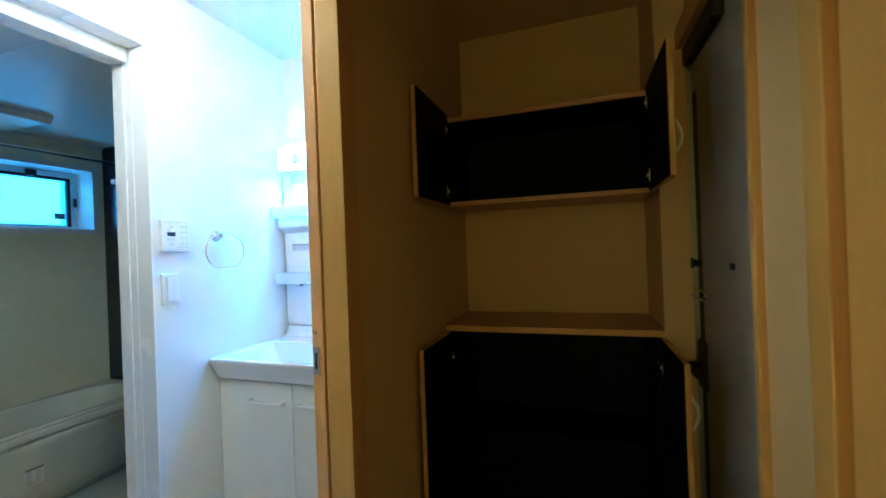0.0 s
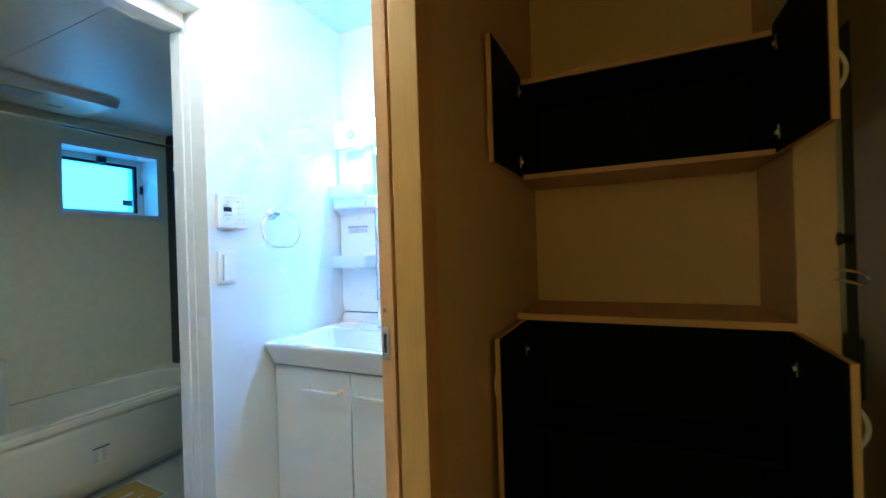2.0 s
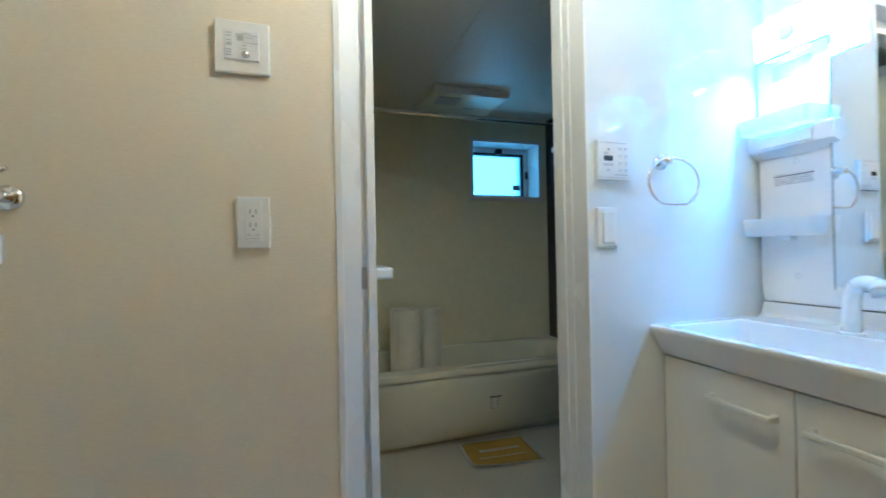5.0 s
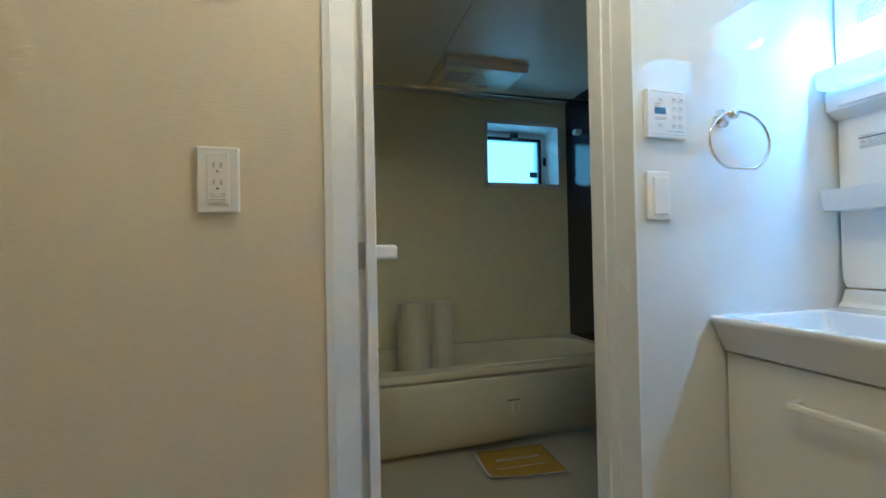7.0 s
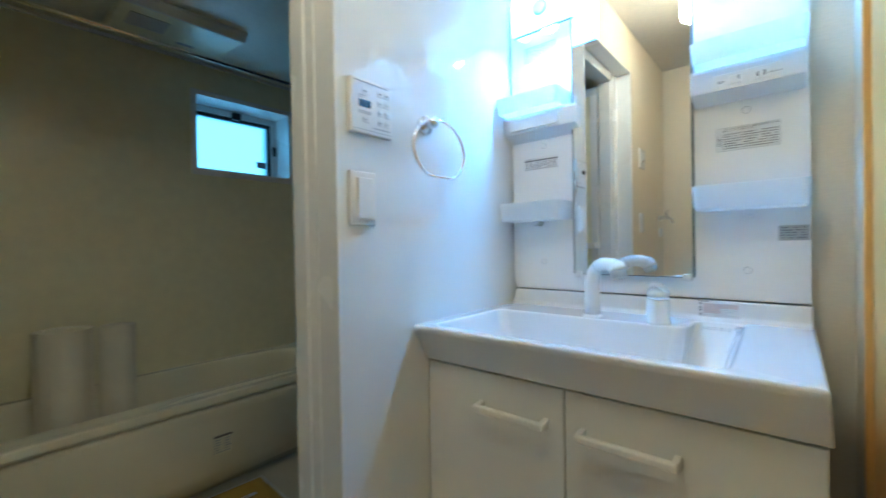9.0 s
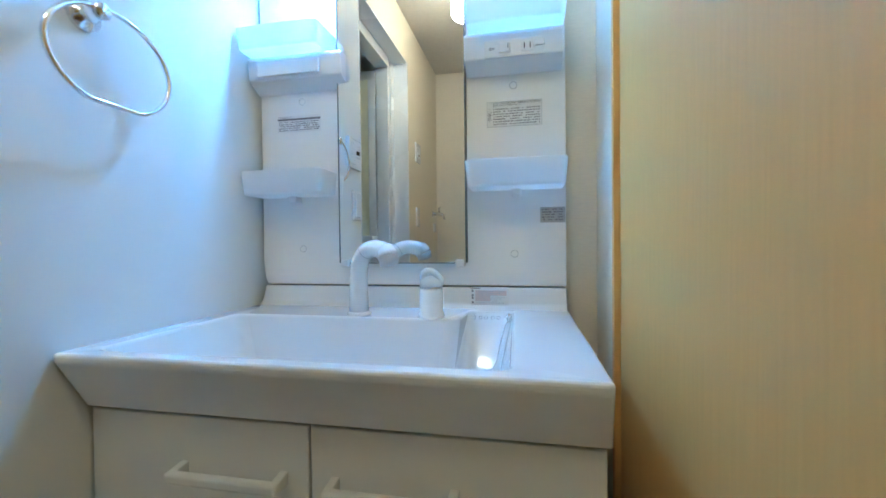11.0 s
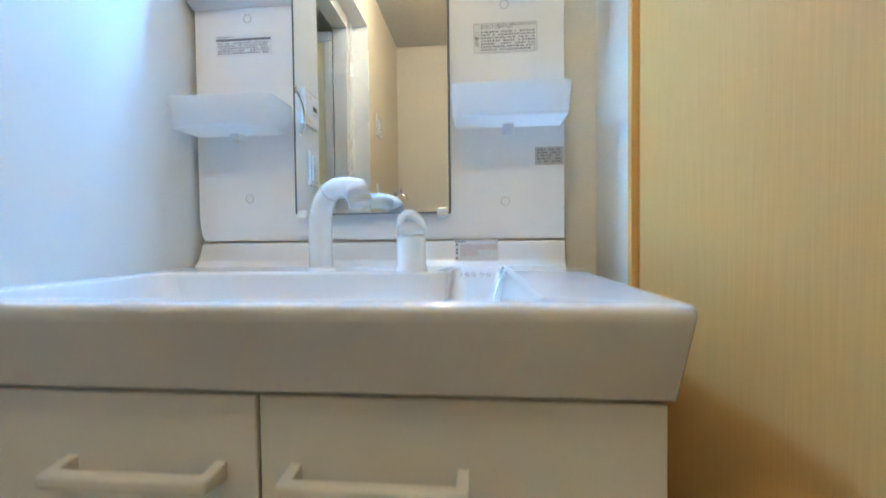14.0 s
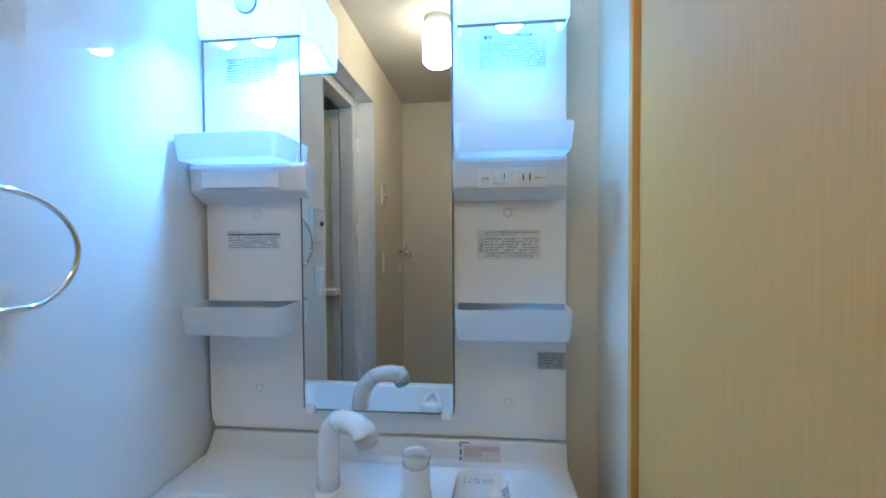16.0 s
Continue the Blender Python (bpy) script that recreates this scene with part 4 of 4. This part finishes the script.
part("holder", bm_box(-3.06, -3.02, 3.13, 3.181, 1.80, 1.835, 0.008, 3), PLASTIC, sh)

# ---- shoe cabinet ----
up = thing("upper_shoe_cabinet", "maple wall cabinet with a dark lining and both doors open", "wall cabinet")
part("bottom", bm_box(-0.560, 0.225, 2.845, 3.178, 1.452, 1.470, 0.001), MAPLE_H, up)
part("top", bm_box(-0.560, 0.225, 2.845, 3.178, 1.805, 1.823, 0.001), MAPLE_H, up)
part("side", bm_box(-0.560, -0.545, 2.845, 3.178, 1.470, 1.805, 0.001), DARKLAM, up)
part("side", bm_box(0.210, 0.225, 2.845, 3.178, 1.470, 1.805, 0.001), DARKLAM, up)
part("back", bm_box(-0.545, 0.210, 3.160, 3.178, 1.470, 1.805), DARKLAM, up)
part("lining", bm_box(-0.545, 0.210, 2.852, 3.160, 1.470, 1.474), DARKLAM, up)
part("lining", bm_box(-0.545, 0.210, 2.852, 3.160, 1.801, 1.805), DARKLAM, up)


def open_door(parent, x_in, sgn, y0, y1, z0, z1, hz, hinges):
    """A door standing square to its cabinet: dark inside face, wood edge and outside, bow handle."""
    xo = x_in + sgn * 0.018
    a, c = sorted((x_in + sgn * 0.003, xo))
    d = part("door", bm_box(a, c, y0, y1, z0, z1, 0.001), HONEY, parent)
    a, c = sorted((x_in, x_in + sgn * 0.003))
    part("inner_face", bm_box(a, c, y0 + 0.002, y1 - 0.001, z0 + 0.002, z1 - 0.002), DARKLAM, d, "dark laminate inside face")
    bow = [(xo + sgn * (0.012 if sgn < 0 else 0.024) * math.sin(math.pi * i / 10), y0 + 0.035, hz - 0.055 + 0.11 * i / 10) for i in range(11)]
    part("handle", bm_tube(bow, 0.0048, 10), PLASTIC, d, "pale bow handle")
    for z in hinges:
        h = bm_box(*sorted((x_in - sgn * 0.010, x_in)), y1 - 0.035, y1 + 0.03, z - 0.007, z + 0.007, 0.002)
        bm_box(*sorted((x_in - sgn * 0.005, x_in)), y1 - 0.045, y1 - 0.030, z - 0.022, z + 0.022, 0.001, bm=h)
        part("hinge", h, STEEL, d)


open_door(up, -0.543, -1, 2.488, 2.842, 1.455, 1.836, 1.57, (1.51, 1.765))
open_door(up, 0.209, 1, 2.480, 2.842, 1.455, 1.836, 1.57, (1.51, 1.765))
lo = thing("lower_shoe_cabinet", "maple floor cabinet with a dark lining and both doors open", "shoe cabinet")
part("side", bm_box(-0.565, -0.548, 2.82, 3.178, 0.0, 0.936), DARKLAM, lo)
part("side", bm_box(0.218, 0.235, 2.82, 3.178, 0.0, 0.936), DARKLAM, lo)
part("back", bm_box(-0.548, 0.218, 3.16, 3.178, 0.06, 0.936), DARKLAM, lo)
part("bottom", bm_box(-0.548, 0.218, 2.82, 3.16, 0.04, 0.06), DARKLAM, lo)
part("shelf", bm_box(-0.547, 0.217, 2.88, 3.16, 0.50, 0.518), DARKLAM, lo)
open_door(lo, -0.535, -1, 2.464, 2.80, 0.06, 0.940, 0.79, (0.84, 0.2))
open_door(lo, 0.222, 1, 2.466, 2.80, 0.06, 0.936, 0.79, (0.84, 0.2))
ct = thing("cabinet_top", "maple counter board lying on the shoe cabinet", "counter board")
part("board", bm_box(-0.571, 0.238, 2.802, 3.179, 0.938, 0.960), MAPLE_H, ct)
part("edge_band", bm_box(-0.571, 0.238, 2.800, 2.802, 0.9375, 0.9604, 0.0005), HONEY, ct, "maple edge band")

# ---- entrance ----
en = tagged(new("door_3"), "grey steel entrance door with a black seal and door guard", "entrance door", kind="structure")
part("leaf", bm_box(0.345, 0.375, 2.10, 2.748, 0.0, 1.93, 0.003), ENTRY, en)
part("seal", bm_box(0.352, 0.372, 2.750, 2.828, 0.0, 1.775), BLACK, en, "black rubber seal gap")
part("strike_panel", bm_box(0.350, 0.372, 2.750, 2.828, 1.776, 1.93), ENTRY, en)
part("metal_frame", bm_box(0.330, 0.378, 2.828, 2.858, 0.0, 1.95, 0.002), ALU, en)
part("frame_return", bm_box(0.236, 0.330, 2.80, 2.84, 0.0, 2.0, 0.002), WALLPAPER_HALL_LIGHT, en)
part("wood_frame", bm_box(0.318, 0.345, 2.236, 2.262, 0.0, 2.0, 0.003), HONEY, en)
part("head_frame", bm_box(0.30, 0.378, 2.262, 2.84, 1.93, 2.0, 0.002), HONEY, en)
part("door_closer", bm_box(0.315, 0.345, 2.45, 2.78, 1.86, 1.92, 0.006), BLACK, en, "dark door closer")
part("scope", bm_tube([(0.345, 2.453, 1.201), (0.337, 2.453, 1.201)], 0.009, 16), BLACK, en)
part("thumb_turn", bm_tube([(0.345, 2.77, 1.197), (0.328, 2.77, 1.197), (0.320, 2.77, 1.197)], [0.010, 0.012, 0.019], 18), BLACK, en)
gd = bm_tube([(0.335, 2.825, 1.116), (0.322, 2.80, 1.116), (0.320, 2.76, 1.116), (0.322, 2.65, 1.114), (0.326, 2.635, 1.100), (0.322, 2.65, 1.086), (0.322, 2.80, 1.086)], 0.004, 8)
part("door_guard", gd, CHROME, en)
part("guard_post", bm_tube([(0.330, 2.84, 1.10), (0.300, 2.838, 1.10), (0.285, 2.838, 1.10)], [0.006, 0.006, 0.009], 10), CHROME, en)
part("lever_handle", bm_tube([(0.345, 2.75, 0.86), (0.300, 2.75, 0.86), (0.295, 2.74, 0.86), (0.295, 2.63, 0.86)], 0.011, 12), BLACK, en)
part("escutcheon", bm_box(0.333, 0.346, 2.72, 2.785, 0.78, 0.94, 0.006), BLACK, en)
rd_ = tagged(new("door_4"), "maple room door closed beside the hall wall", "room door", kind="structure")
part("casing", bm_box(0.318, 0.345, 1.965, 2.03, 0, 2.06, 0.003), HONEY, rd_)
part("leaf", bm_box(0.338, 0.373, 1.12, 1.962, 0.01, 2.02, 0.002), HONEY, rd_)
part("casing", bm_box(0.318, 0.345, 1.05, 1.12, 0, 2.06, 0.003), HONEY, rd_)
